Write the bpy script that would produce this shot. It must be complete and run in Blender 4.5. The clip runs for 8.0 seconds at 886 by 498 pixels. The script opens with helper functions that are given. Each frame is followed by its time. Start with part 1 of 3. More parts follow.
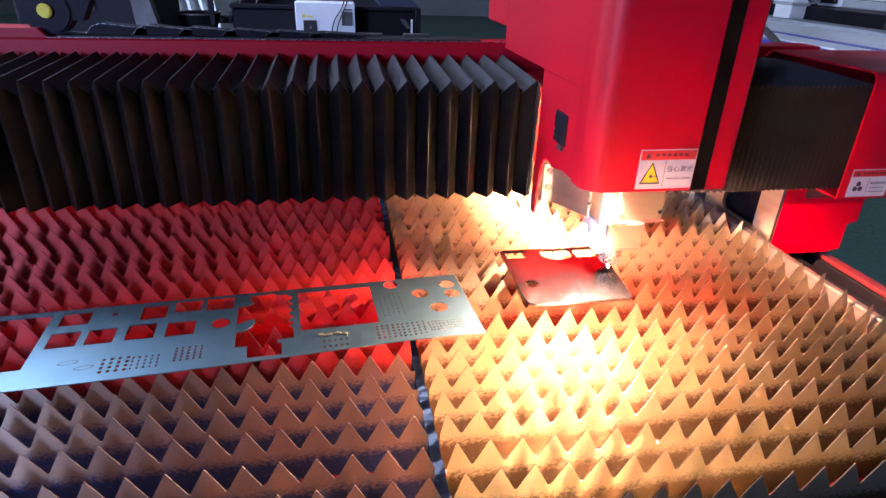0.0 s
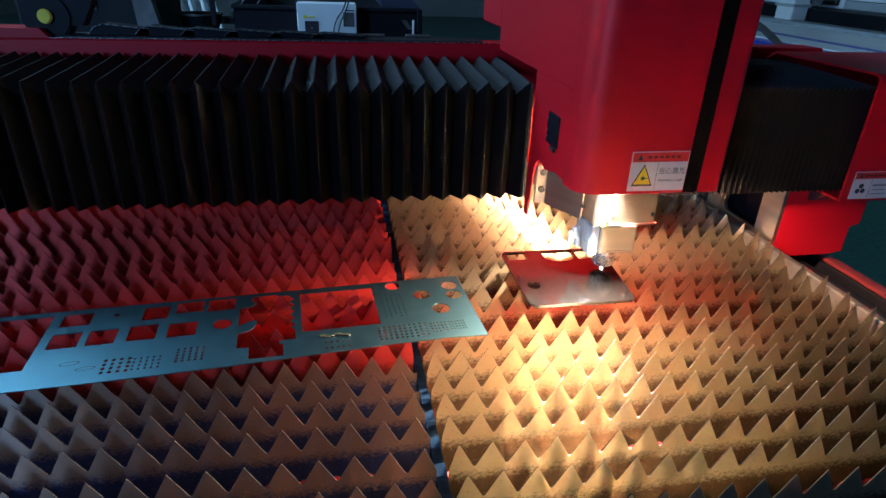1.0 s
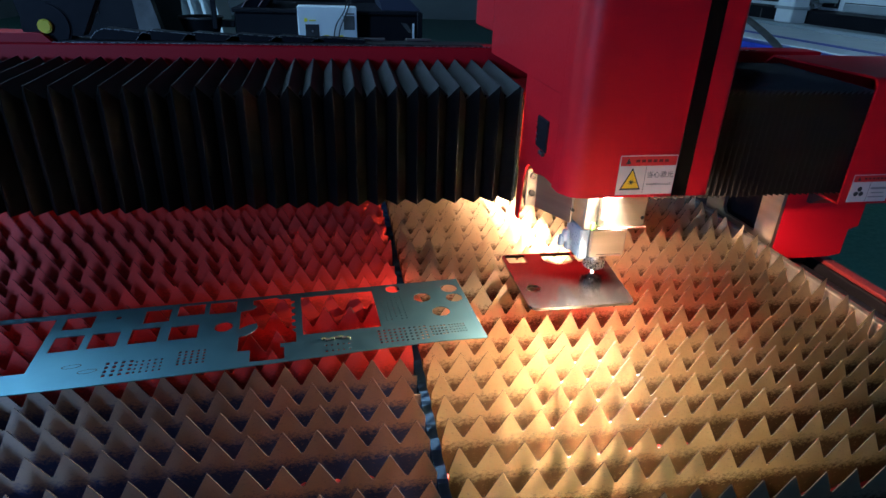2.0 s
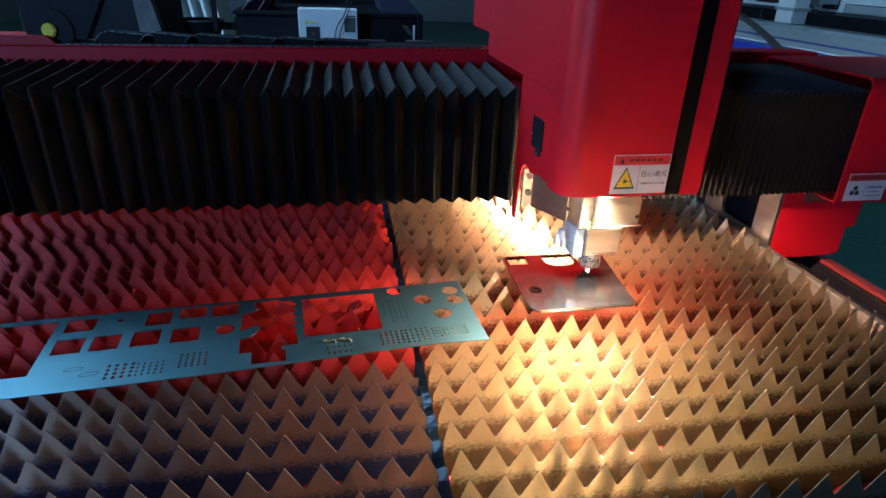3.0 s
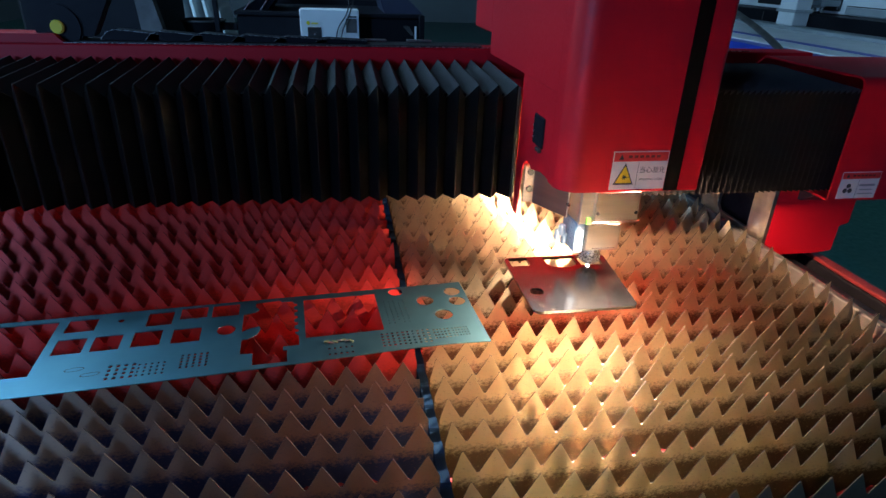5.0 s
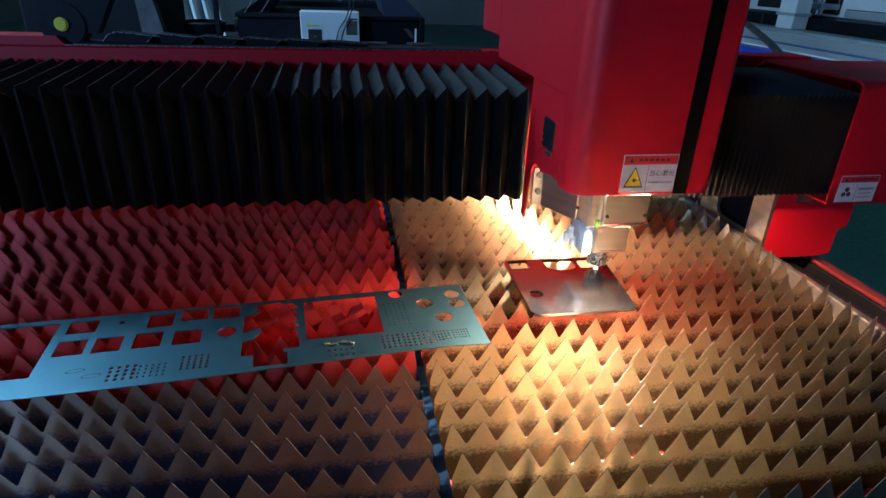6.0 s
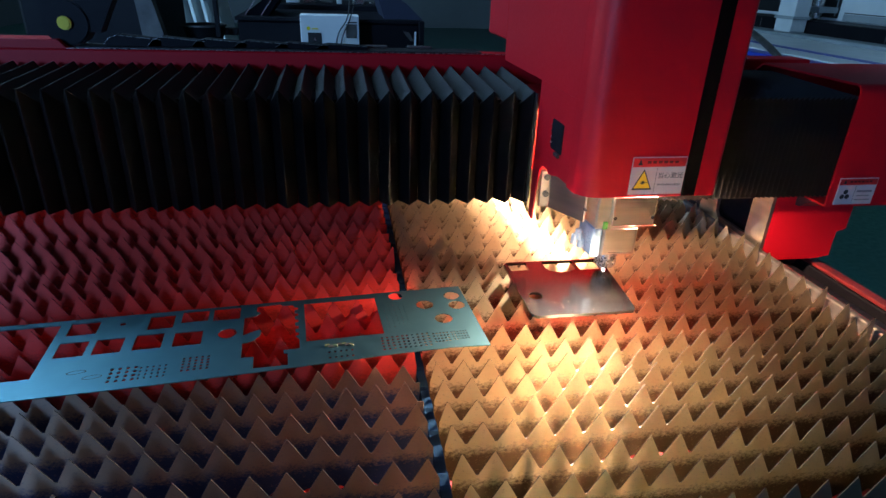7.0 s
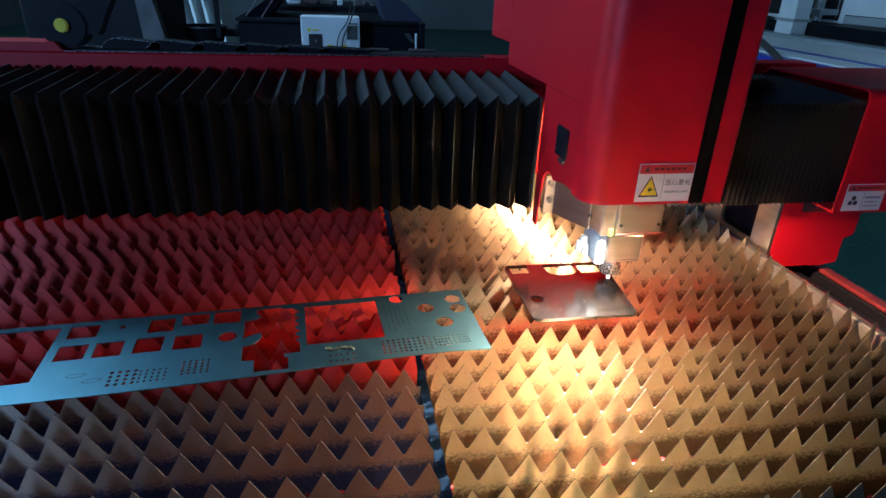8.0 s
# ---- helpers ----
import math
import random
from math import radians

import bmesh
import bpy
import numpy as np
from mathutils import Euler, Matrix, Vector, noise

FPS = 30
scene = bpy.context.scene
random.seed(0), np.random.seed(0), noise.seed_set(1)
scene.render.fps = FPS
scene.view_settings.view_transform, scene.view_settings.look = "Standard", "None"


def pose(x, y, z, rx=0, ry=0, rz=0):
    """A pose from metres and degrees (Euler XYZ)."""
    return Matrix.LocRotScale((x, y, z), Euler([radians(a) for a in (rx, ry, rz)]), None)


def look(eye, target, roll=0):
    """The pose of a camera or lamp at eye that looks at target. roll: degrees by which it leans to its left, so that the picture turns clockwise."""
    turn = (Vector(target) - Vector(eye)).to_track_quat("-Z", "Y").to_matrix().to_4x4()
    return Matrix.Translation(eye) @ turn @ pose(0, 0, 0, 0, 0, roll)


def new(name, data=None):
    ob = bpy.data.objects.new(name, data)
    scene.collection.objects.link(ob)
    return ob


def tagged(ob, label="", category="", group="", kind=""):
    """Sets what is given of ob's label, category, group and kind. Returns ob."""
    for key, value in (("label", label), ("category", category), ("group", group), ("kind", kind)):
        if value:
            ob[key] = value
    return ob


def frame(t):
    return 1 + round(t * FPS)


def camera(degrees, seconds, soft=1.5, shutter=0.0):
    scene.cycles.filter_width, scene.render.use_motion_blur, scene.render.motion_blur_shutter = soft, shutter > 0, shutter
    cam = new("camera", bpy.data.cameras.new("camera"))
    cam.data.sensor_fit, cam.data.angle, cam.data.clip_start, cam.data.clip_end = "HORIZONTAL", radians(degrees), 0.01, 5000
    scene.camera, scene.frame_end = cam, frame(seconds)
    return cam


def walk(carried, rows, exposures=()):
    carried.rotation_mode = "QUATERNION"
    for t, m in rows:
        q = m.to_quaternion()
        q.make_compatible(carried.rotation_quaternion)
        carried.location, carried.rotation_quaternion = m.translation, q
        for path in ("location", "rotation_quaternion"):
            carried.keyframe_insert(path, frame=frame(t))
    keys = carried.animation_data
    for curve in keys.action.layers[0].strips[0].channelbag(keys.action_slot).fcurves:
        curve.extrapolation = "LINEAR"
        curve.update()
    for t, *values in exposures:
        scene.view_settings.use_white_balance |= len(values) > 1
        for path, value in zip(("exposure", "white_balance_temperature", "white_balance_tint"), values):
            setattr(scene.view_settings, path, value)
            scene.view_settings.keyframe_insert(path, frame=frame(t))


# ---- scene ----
cam = camera(73.7, 8.0)
PATH = [
    (0, (-0.109, -0.603, 1.357), (0.223, 1.162, 0.476), 2.0),
    (0.5, (-0.109, -0.603, 1.356), (0.223, 1.162, 0.475), 2.1),
    (1, (-0.111, -0.601, 1.357), (0.219, 1.165, 0.479), 2.1),
    (1.5, (-0.111, -0.604, 1.359), (0.219, 1.164, 0.484), 2.1),
    (3, (-0.112, -0.605, 1.361), (0.215, 1.168, 0.495), 1.9),
    (3.5, (-0.111, -0.604, 1.361), (0.217, 1.169, 0.495), 2.0),
    (4, (-0.113, -0.602, 1.36), (0.212, 1.172, 0.496), 2.0),
    (4.5, (-0.113, -0.602, 1.36), (0.211, 1.171, 0.495), 2.0),
    (6, (-0.115, -0.605, 1.363), (0.212, 1.172, 0.505), 2.2),
    (6.5, (-0.114, -0.607, 1.364), (0.212, 1.171, 0.508), 2.2),
    (7, (-0.116, -0.609, 1.363), (0.213, 1.172, 0.514), 2.2),
    (7.5, (-0.119, -0.607, 1.365), (0.21, 1.174, 0.517), 2.3),
    (8, (-0.117, -0.605, 1.365), (0.212, 1.178, 0.519), 2.3),
]
walk(cam, [(t, look(eye, target, roll)) for t, eye, target, roll in PATH],
     exposures=[(0, 1.6, 8300, 56), (0.25, 1.1, 7700, 44), (0.5, 0.7, 7200, 32), (0.8, 0.38, 6800, 21), (1.1, 0.22, 6550, 16), (2.2, 0.25, 6550, 16), (3, 0.38, 6550, 16), (3.4, 0.22, 6550, 16), (8, 0.22, 6550, 16)])

# ---- light and exposure ----
world = bpy.data.worlds.new("hall_sky")
scene.world = world
world.use_nodes = True
wn = world.node_tree
sky = wn.nodes.new("ShaderNodeTexSky")
sky.sky_type, sky.sun_disc = "NISHITA", False
sky.sun_elevation, sky.sun_rotation = radians(35), radians(-70)
wn.nodes["Background"].inputs["Strength"].default_value = 0.08
wn.links.new(sky.outputs[0], wn.nodes["Background"].inputs["Color"])


def window_light(x, y, z, target, w, h, power, colour):
    lamp = bpy.data.lights.new("window_light", "AREA")
    lamp.shape, lamp.size, lamp.size_y, lamp.energy, lamp.color = "RECTANGLE", w, h, power, colour
    ob = new("window_light", lamp)
    ob.matrix_world = look((x, y, z), target)
    return ob


DAY = (0.32, 0.68, 1.0)
window_light(-6.9, 3.0, 3.6, (0, 3.0, 1.0), 5.0, 2.4, 215, DAY)
window_light(-5.3, -5.9, 2.9, (-0.5, 0.0, 0.9), 1.0, 2.4, 300, (0.22, 0.50, 1.0))
window_light(9.9, 5.0, 3.6, (2, 5.0, 1.0), 6.0, 2.4, 28, DAY)
window_light(-4.6, 3.4, 5.98, (-4.6, 3.4, 0.0), 3.2, 3.8, 380, DAY)


def stand_in_spot(power, colour, size, blend, at, target):
    """A fixed unseen spot, standing in for the light from under the carriage cover."""
    lamp = bpy.data.lights.new("stand_in_spot", "SPOT")
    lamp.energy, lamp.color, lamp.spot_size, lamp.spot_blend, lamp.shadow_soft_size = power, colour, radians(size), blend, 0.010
    new("stand_in_spot", lamp).matrix_world = look(at, target)


# Narrow spot added to draw the bright streak across the slats.
stand_in_spot(3500, (1.0, 0.86, 0.71), 34, 1.0, (0.354, 0.235, 1.050), (0.254, 0.050, 0.85))
stand_in_spot(145, (1.0, 0.81, 0.61), 132, 0.9, (0.325, 0.234, 1.050), (0.250, 0.118, 0.85))


# ---- materials ----
def shader(name):
    m = bpy.data.materials.new(name)
    m.use_nodes = True
    nt = m.node_tree
    return m, nt, nt.nodes["Principled BSDF"]


def surface(name, a, b, rough=(0.4, 0.6), metal=0.0, scale=6.0, fine=80.0, bump=0.1, coat=0.0, stretch=(1, 1, 1), mix=(0.35, 0.65)):
    """Two colours mixed by noise at two scales, with uneven gloss and a fine relief."""
    m, nt, p = shader(name)
    tc = nt.nodes.new("ShaderNodeTexCoord")
    mp = nt.nodes.new("ShaderNodeMapping")
    mp.inputs["Scale"].default_value = stretch
    nt.links.new(tc.outputs["Object"], mp.inputs["Vector"])
    n1 = nt.nodes.new("ShaderNodeTexNoise")
    n1.inputs["Scale"].default_value, n1.inputs["Detail"].default_value = scale, 6
    n2 = nt.nodes.new("ShaderNodeTexNoise")
    n2.inputs["Scale"].default_value, n2.inputs["Detail"].default_value = fine, 4
    for n in (n1, n2):
        nt.links.new(mp.outputs[0], n.inputs["Vector"])
    r = nt.nodes.new("ShaderNodeMapRange")
    r.inputs["From Min"].default_value, r.inputs["From Max"].default_value = mix
    nt.links.new(n1.outputs["Fac"], r.inputs["Value"])
    c = nt.nodes.new("ShaderNodeMix")
    c.data_type = "RGBA"
    c.inputs["A"].default_value, c.inputs["B"].default_value = (*a, 1), (*b, 1)
    nt.links.new(r.outputs[0], c.inputs["Factor"])
    nt.links.new(c.outputs["Result"], p.inputs["Base Color"])
    g = nt.nodes.new("ShaderNodeMapRange")
    g.inputs["From Min"].default_value, g.inputs["From Max"].default_value = 0.3, 0.7
    g.inputs["To Min"].default_value, g.inputs["To Max"].default_value = rough
    nt.links.new(n2.outputs["Fac"], g.inputs["Value"])
    nt.links.new(g.outputs[0], p.inputs["Roughness"])
    p.inputs["Metallic"].default_value = metal
    p.inputs["Coat Weight"].default_value = coat
    if bump:
        bp = nt.nodes.new("ShaderNodeBump")
        bp.inputs["Strength"].default_value, bp.inputs["Distance"].default_value = bump, 0.002
        nt.links.new(n2.outputs["Fac"], bp.inputs["Height"])
        nt.links.new(bp.outputs[0], p.inputs["Normal"])
    return m


def glow(name, colour, strength):
    m, nt, p = shader(name)
    p.inputs["Base Color"].default_value = (*colour, 1)
    p.inputs["Emission Color"].default_value = (*colour, 1)
    p.inputs["Emission Strength"].default_value = strength
    return m


RED = surface("red_paint", (0.46, 0.004, 0.013), (0.42, 0.0035, 0.011), (0.42, 0.5), 0, 3, 220, 0.03)
RED.node_tree.nodes["Principled BSDF"].inputs["Specular IOR Level"].default_value = 0.3
TRAY_RED = surface("tray_red", (0.46, 0.008, 0.009), (0.30, 0.007, 0.007), (0.4, 0.6), 0, 5, 90, 0.1)
DULL_RED = surface("dull_red_paint", (0.16, 0.012, 0.014), (0.08, 0.010, 0.012), (0.4, 0.6), 0, 6, 90, 0.1)
BELLOWS = surface("bellows_fabric", (0.003, 0.003, 0.004), (0.005, 0.005, 0.006), (0.42, 0.55), 0, 12, 400, 0.12)
BELLOWS.node_tree.nodes["Principled BSDF"].inputs["Specular IOR Level"].default_value = 0.20
# Lighter copy of the bellows fabric, daylight sheen on its top painted in.
TOP_SHEEN = surface("top_sheen_bellows_fabric", (0.030, 0.032, 0.038), (0.042, 0.044, 0.050), (0.55, 0.7), 0, 14, 400, 0.1)
SLAT = surface("slat_steel", (0.81, 0.71, 0.50), (0.71, 0.60, 0.39), (0.32, 0.38), 1.0, 14, 60, 0.008)


def spatter_and_shade(m, foot_tone=(0.11, 0.066, 0.036), metal=(0.95, 0.86)):
    """Brushed along the slat, spattered with burns; painted shade adds to them towards its foot."""
    nt = m.node_tree
    p = nt.nodes["Principled BSDF"]
    grain = nt.nodes.new("ShaderNodeTangent")
    grain.direction_type, grain.axis = "RADIAL", "X"
    nt.links.new(grain.outputs[0], p.inputs["Tangent"])
    p.inputs["Anisotropic"].default_value = 1.0
    tc = nt.nodes.new("ShaderNodeTexCoord")
    sep = nt.nodes.new("ShaderNodeSeparateXYZ")
    nt.links.new(tc.outputs["Object"], sep.inputs[0])
    # Height band that darkens the foot: dirt there, and shade painted in.
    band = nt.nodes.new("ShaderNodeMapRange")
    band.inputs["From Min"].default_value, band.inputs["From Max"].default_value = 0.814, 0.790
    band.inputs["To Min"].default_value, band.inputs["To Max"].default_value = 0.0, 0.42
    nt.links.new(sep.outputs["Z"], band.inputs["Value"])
    n = nt.nodes.new("ShaderNodeTexNoise")
    n.inputs["Scale"].default_value, n.inputs["Detail"].default_value, n.inputs["Roughness"].default_value = 210, 8, 0.75
    mp = nt.nodes.new("ShaderNodeMapping")
    mp.inputs["Scale"].default_value = (0.8, 1, 1.1)
    nt.links.new(tc.outputs["Object"], mp.inputs["Vector"])
    nt.links.new(mp.outputs[0], n.inputs["Vector"])
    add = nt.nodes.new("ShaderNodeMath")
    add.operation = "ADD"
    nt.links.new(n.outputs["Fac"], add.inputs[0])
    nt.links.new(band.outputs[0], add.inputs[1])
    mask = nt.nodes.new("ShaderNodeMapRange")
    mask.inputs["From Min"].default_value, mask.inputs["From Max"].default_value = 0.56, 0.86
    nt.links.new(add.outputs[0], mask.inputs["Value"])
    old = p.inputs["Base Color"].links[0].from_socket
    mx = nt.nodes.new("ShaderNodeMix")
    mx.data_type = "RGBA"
    mx.inputs["B"].default_value = (*foot_tone, 1)
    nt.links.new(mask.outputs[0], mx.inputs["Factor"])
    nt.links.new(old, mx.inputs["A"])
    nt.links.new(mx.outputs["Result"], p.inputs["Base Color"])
    me = nt.nodes.new("ShaderNodeMapRange")
    me.inputs["To Min"].default_value, me.inputs["To Max"].default_value = metal
    nt.links.new(mask.outputs[0], me.inputs["Value"])
    nt.links.new(me.outputs[0], p.inputs["Metallic"])


spatter_and_shade(SLAT)
# Front west slats: their weaker light and blue reflections are put into the colour.
SLAT_DIM_BLUE = surface("dim_blue_slat_steel", (0.60, 0.40, 0.28), (0.48, 0.33, 0.25), (0.44, 0.52), 1.0, 9, 60, 0.008)
spatter_and_shade(SLAT_DIM_BLUE, (0.050, 0.080, 0.190))
# Red light reflected onto the rear west slats is put into their colour.
SLAT_RED_LIT = surface("red_lit_slat_steel", (0.82, 0.060, 0.044), (0.66, 0.050, 0.038), (0.48, 0.56), 1.0, 9, 60, 0.01)
spatter_and_shade(SLAT_RED_LIT, (0.30, 0.022, 0.018), (0.3, 0.2))
# Teal of the reflected daylight is put into the steel's colour.
SHEET = surface("galvanised_steel", (0.15, 0.33, 0.39), (0.11, 0.26, 0.32), (0.31, 0.35), 1.0, 7, 60, 0.003)
PLATE = surface("dark_steel", (0.135, 0.126, 0.128), (0.115, 0.108, 0.112), (0.19, 0.21), 1.0, 7, 60, 0.002)
ALU = surface("brushed_aluminium", (0.58, 0.54, 0.48), (0.48, 0.45, 0.40), (0.28, 0.42), 1.0, 6, 260, 0.05, 0, (1, 1, 12))
MATTE_BLACK = surface("matte_black", (0.005, 0.006, 0.009), (0.008, 0.009, 0.013), (0.6, 0.8), 0, 10, 200, 0.05)
MATTE_BLACK.node_tree.nodes["Principled BSDF"].inputs["Specular IOR Level"].default_value = 0.04
BURNT = surface("burnt_edge", (0.007, 0.006, 0.005), (0.005, 0.004, 0.004), (0.5, 0.65), 0.0, 30, 200, 0.0)
BURNT.node_tree.nodes["Principled BSDF"].inputs["Specular IOR Level"].default_value = 0.15
BLACK = surface("black_plastic", (0.012, 0.012, 0.013), (0.02, 0.02, 0.022), (0.35, 0.55), 0, 10, 300, 0.06)
HOSE_BLUE = surface("pale_blue_plastic", (0.30, 0.42, 0.52), (0.24, 0.35, 0.45), (0.25, 0.4), 0.2, 20, 200, 0.03)
STRIP = surface("black_rubber_strip", (0.002, 0.002, 0.002), (0.003, 0.003, 0.003), (0.85, 0.95), 0, 10, 200, 0.0)
STRIP.node_tree.nodes["Principled BSDF"].inputs["Specular IOR Level"].default_value = 0.0
# Blue daylight on the divider is put into its base colour.
COMB = surface("blue_lit_divider_steel", (0.006, 0.017, 0.038), (0.005, 0.013, 0.030), (0.8, 0.9), 0.0, 8, 120, 0.05)
COMB.node_tree.nodes["Principled BSDF"].inputs["Specular IOR Level"].default_value = 0.0
STEEL = surface("bright_steel", (0.5, 0.5, 0.5), (0.4, 0.4, 0.4), (0.2, 0.35), 1.0, 20, 200, 0.05)
GREY = surface("grey_frame", (0.11, 0.105, 0.10), (0.06, 0.056, 0.055), (0.4, 0.6), 0.4, 8, 120, 0.1)
FLOOR = surface("green_epoxy_floor", (0.030, 0.105, 0.080), (0.022, 0.080, 0.064), (0.3, 0.5), 0, 0.8, 30, 0.05)
WALL = surface("hall_wall_paint", (0.17, 0.19, 0.195), (0.14, 0.155, 0.16), (0.6, 0.8), 0, 1.2, 40, 0.05)
# Kept dark on the unseen roof and south wall to cut bounced light.
ROOF = surface("dark_roof_sheet", (0.07, 0.075, 0.08), (0.05, 0.054, 0.06), (0.5, 0.7), 0, 1.5, 40, 0.05)
YELLOW = surface("yellow_plastic", (0.85, 0.66, 0.02), (0.78, 0.60, 0.02), (0.35, 0.5), 0, 20, 200, 0.05)
WHITE = surface("white_enamel", (0.75, 0.77, 0.77), (0.66, 0.69, 0.70), (0.35, 0.5), 0, 5, 100, 0.03)
DARK_MACHINE = surface("dark_machine_paint", (0.005, 0.005, 0.008), (0.008, 0.008, 0.011), (0.4, 0.6), 0, 4, 120, 0.05)
DARK_MACHINE.node_tree.nodes["Principled BSDF"].inputs["Specular IOR Level"].default_value = 0.15
LABEL_WHITE = surface("label_white", (0.50, 0.46, 0.43), (0.45, 0.41, 0.39), (0.35, 0.5), 0, 30, 200, 0.0)
LABEL_RED = surface("label_red", (0.50, 0.02, 0.02), (0.45, 0.02, 0.02), (0.35, 0.5), 0, 30, 200, 0.0)
LABEL_YELLOW = surface("label_yellow", (0.80, 0.50, 0.02), (0.74, 0.46, 0.02), (0.35, 0.5), 0, 30, 200, 0.0)
LABEL_DARK = surface("label_dark_red", (0.12, 0.008, 0.008), (0.10, 0.008, 0.008), (0.4, 0.6), 0, 30, 200, 0.0)
LABEL_GREY = surface("label_grey", (0.16, 0.15, 0.16), (0.20, 0.19, 0.20), (0.4, 0.6), 0, 30, 200, 0.0)
INK = surface("label_ink", (0.02, 0.02, 0.02), (0.03, 0.03, 0.03), (0.4, 0.6), 0, 30, 200, 0.0)
LED = glow("led_light", (1.0, 0.68, 0.44), 480)
LED_FILL = glow("fill_led_light", (1.0, 0.65, 0.40), 13000)


# ---- building helpers ----
def part(name, bm, material, parent=None, label="", sharp=28):
    me = bpy.data.meshes.new(name)
    bmesh.ops.recalc_face_normals(bm, faces=bm.faces)
    bm.to_mesh(me)
    bm.free()
    me.materials.append(material)
    me.shade_smooth()
    me.set_sharp_from_angle(angle=radians(sharp))
    ob = new(name, me)
    ob.parent = parent
    return tagged(ob, label)


def box(x0, x1, y0, y1, z0, z1, bevel=0.002, bm=None, segments=1):
    own = bmesh.new()
    bmesh.ops.create_cube(own, size=1)
    bmesh.ops.transform(own, matrix=Matrix.Translation(((x0 + x1) / 2, (y0 + y1) / 2, (z0 + z1) / 2)) @ Matrix.Diagonal((x1 - x0, y1 - y0, z1 - z0, 1)), verts=own.verts)
    if bevel:
        bmesh.ops.bevel(own, geom=own.edges[:], offset=bevel, segments=segments, affect="EDGES")
    return merge(bm, own)


def merge(bm, own):
    if bm is None:
        return own
    me = bpy.data.meshes.new("tmp")
    own.to_mesh(me)
    own.free()
    bm.from_mesh(me)
    bpy.data.meshes.remove(me)
    return bm


def extrude(points, axis, a, b, bm=None, bevel=0.0):
    """A closed outline in the two other axes, extruded from a to b along axis ('x', 'y' or 'z')."""
    own = bmesh.new()
    put = {"x": lambda p, d: (d, p[0], p[1]), "y": lambda p, d: (p[0], d, p[1]), "z": lambda p, d: (p[0], p[1], d)}[axis]
    lo = [own.verts.new(put(p, a)) for p in points]
    hi = [own.verts.new(put(p, b)) for p in points]
    n = len(points)
    own.faces.new(lo)
    own.faces.new(hi[::-1])
    for i in range(n):
        own.faces.new((lo[i], hi[i], hi[(i + 1) % n], lo[(i + 1) % n]))
    if bevel:
        bmesh.ops.recalc_face_normals(own, faces=own.faces)
        bmesh.ops.bevel(own, geom=own.edges[:], offset=bevel, segments=1, affect="EDGES")
    return merge(bm, own)


def cylinder(x, y, z0, z1, r0, r1=None, n=24, bm=None, axis="z", bevel=0.0):
    own = bmesh.new()
    bmesh.ops.create_cone(own, cap_ends=True, segments=n, radius1=r0, radius2=r0 if r1 is None else r1, depth=z1 - z0)
    if bevel:
        bmesh.ops.bevel(own, geom=[e for e in own.edges if len(e.link_faces) == 2 and any(len(f.verts) > 4 for f in e.link_faces)], offset=bevel, segments=2, affect="EDGES")
    turn = {"z": Matrix(), "x": Matrix.Rotation(radians(90), 4, "Y"), "y": Matrix.Rotation(radians(-90), 4, "X")}[axis]
    mid = (z0 + z1) / 2
    place = {"z": (x, y, mid), "x": (mid, x, y), "y": (x, mid, y)}[axis]
    bmesh.ops.transform(own, matrix=Matrix.Translation(place) @ turn, verts=own.verts)
    return merge(bm, own)


def arc(cx, cy, r, a0, a1, n=8):
    return [(cx + r * math.cos(radians(a0 + (a1 - a0) * i / n)), cy + r * math.sin(radians(a0 + (a1 - a0) * i / n))) for i in range(n + 1)]


def sheet_metal(outer, holes, z0, z1):
    """A flat plate with holes through it."""
    from mathutils.geometry import tessellate_polygon
    loops = [outer, *holes]
    flat = [Vector((x, y, 0)) for loop in loops for x, y in loop]
    tris = tessellate_polygon([[Vector((x, y, 0)) for x, y in loop] for loop in loops])
    bm = bmesh.new()
    top = [bm.verts.new((v.x, v.y, z1)) for v in flat]
    low = [bm.verts.new((v.x, v.y, z0)) for v in flat]
    for t in tris:
        a, b, c = (flat[i] for i in t)
        if abs((b - a).cross(c - a).z) < 1e-12:
            continue
        bm.faces.new([top[i] for i in t])
        bm.faces.new([low[i] for i in t][::-1])
    k = 0
    for loop in loops:
        n = len(loop)
        for i in range(n):
            bm.faces.new((top[k + i], top[k + (i + 1) % n], low[k + (i + 1) % n], low[k + i]))
        k += n
    return bm


def thing(name, label, category, group="", kind="", at=(0, 0, 0)):
    ob = new(name)
    ob.empty_display_size = 0.1
    ob.location = at
    return tagged(ob, label, category, group, kind)


# ---- the hall ----
floor = part("floor", box(-7, 10, -6, 16, -0.2, 0.0, 0), FLOOR)
tagged(floor, "green epoxy factory floor with a dull sheen", "floor", kind="structure")
ceil_bm = box(-7, 10, -6, 1.4, 6.0, 6.2, 0)
box(-7, 10, 5.4, 16, 6.0, 6.2, 0, ceil_bm)
box(-7, -6.3, 1.401, 5.399, 6.0, 6.2, 0, ceil_bm)
box(-2.9, 10, 1.401, 5.399, 6.0, 6.2, 0, ceil_bm)
ceiling = part("ceiling", ceil_bm, ROOF)
tagged(ceiling, "unseen hall roof with a skylight opening, dark to cut bounced light", "ceiling", kind="structure")
wall_north = tagged(part("wall_north", box(-7, 10, 16, 16.2, 0, 6, 0), WALL), "pale grey far hall wall", "wall", kind="structure")
bm = box(-7, -5.8, -6.2, -6, 0, 6, 0)
box(-4.8, 10, -6.2, -6, 0, 6, 0, bm)
box(-5.799, -4.801, -6.2, -6, 0, 1.7, 0, bm)
box(-5.799, -4.801, -6.2, -6, 4.1, 6, 0, bm)
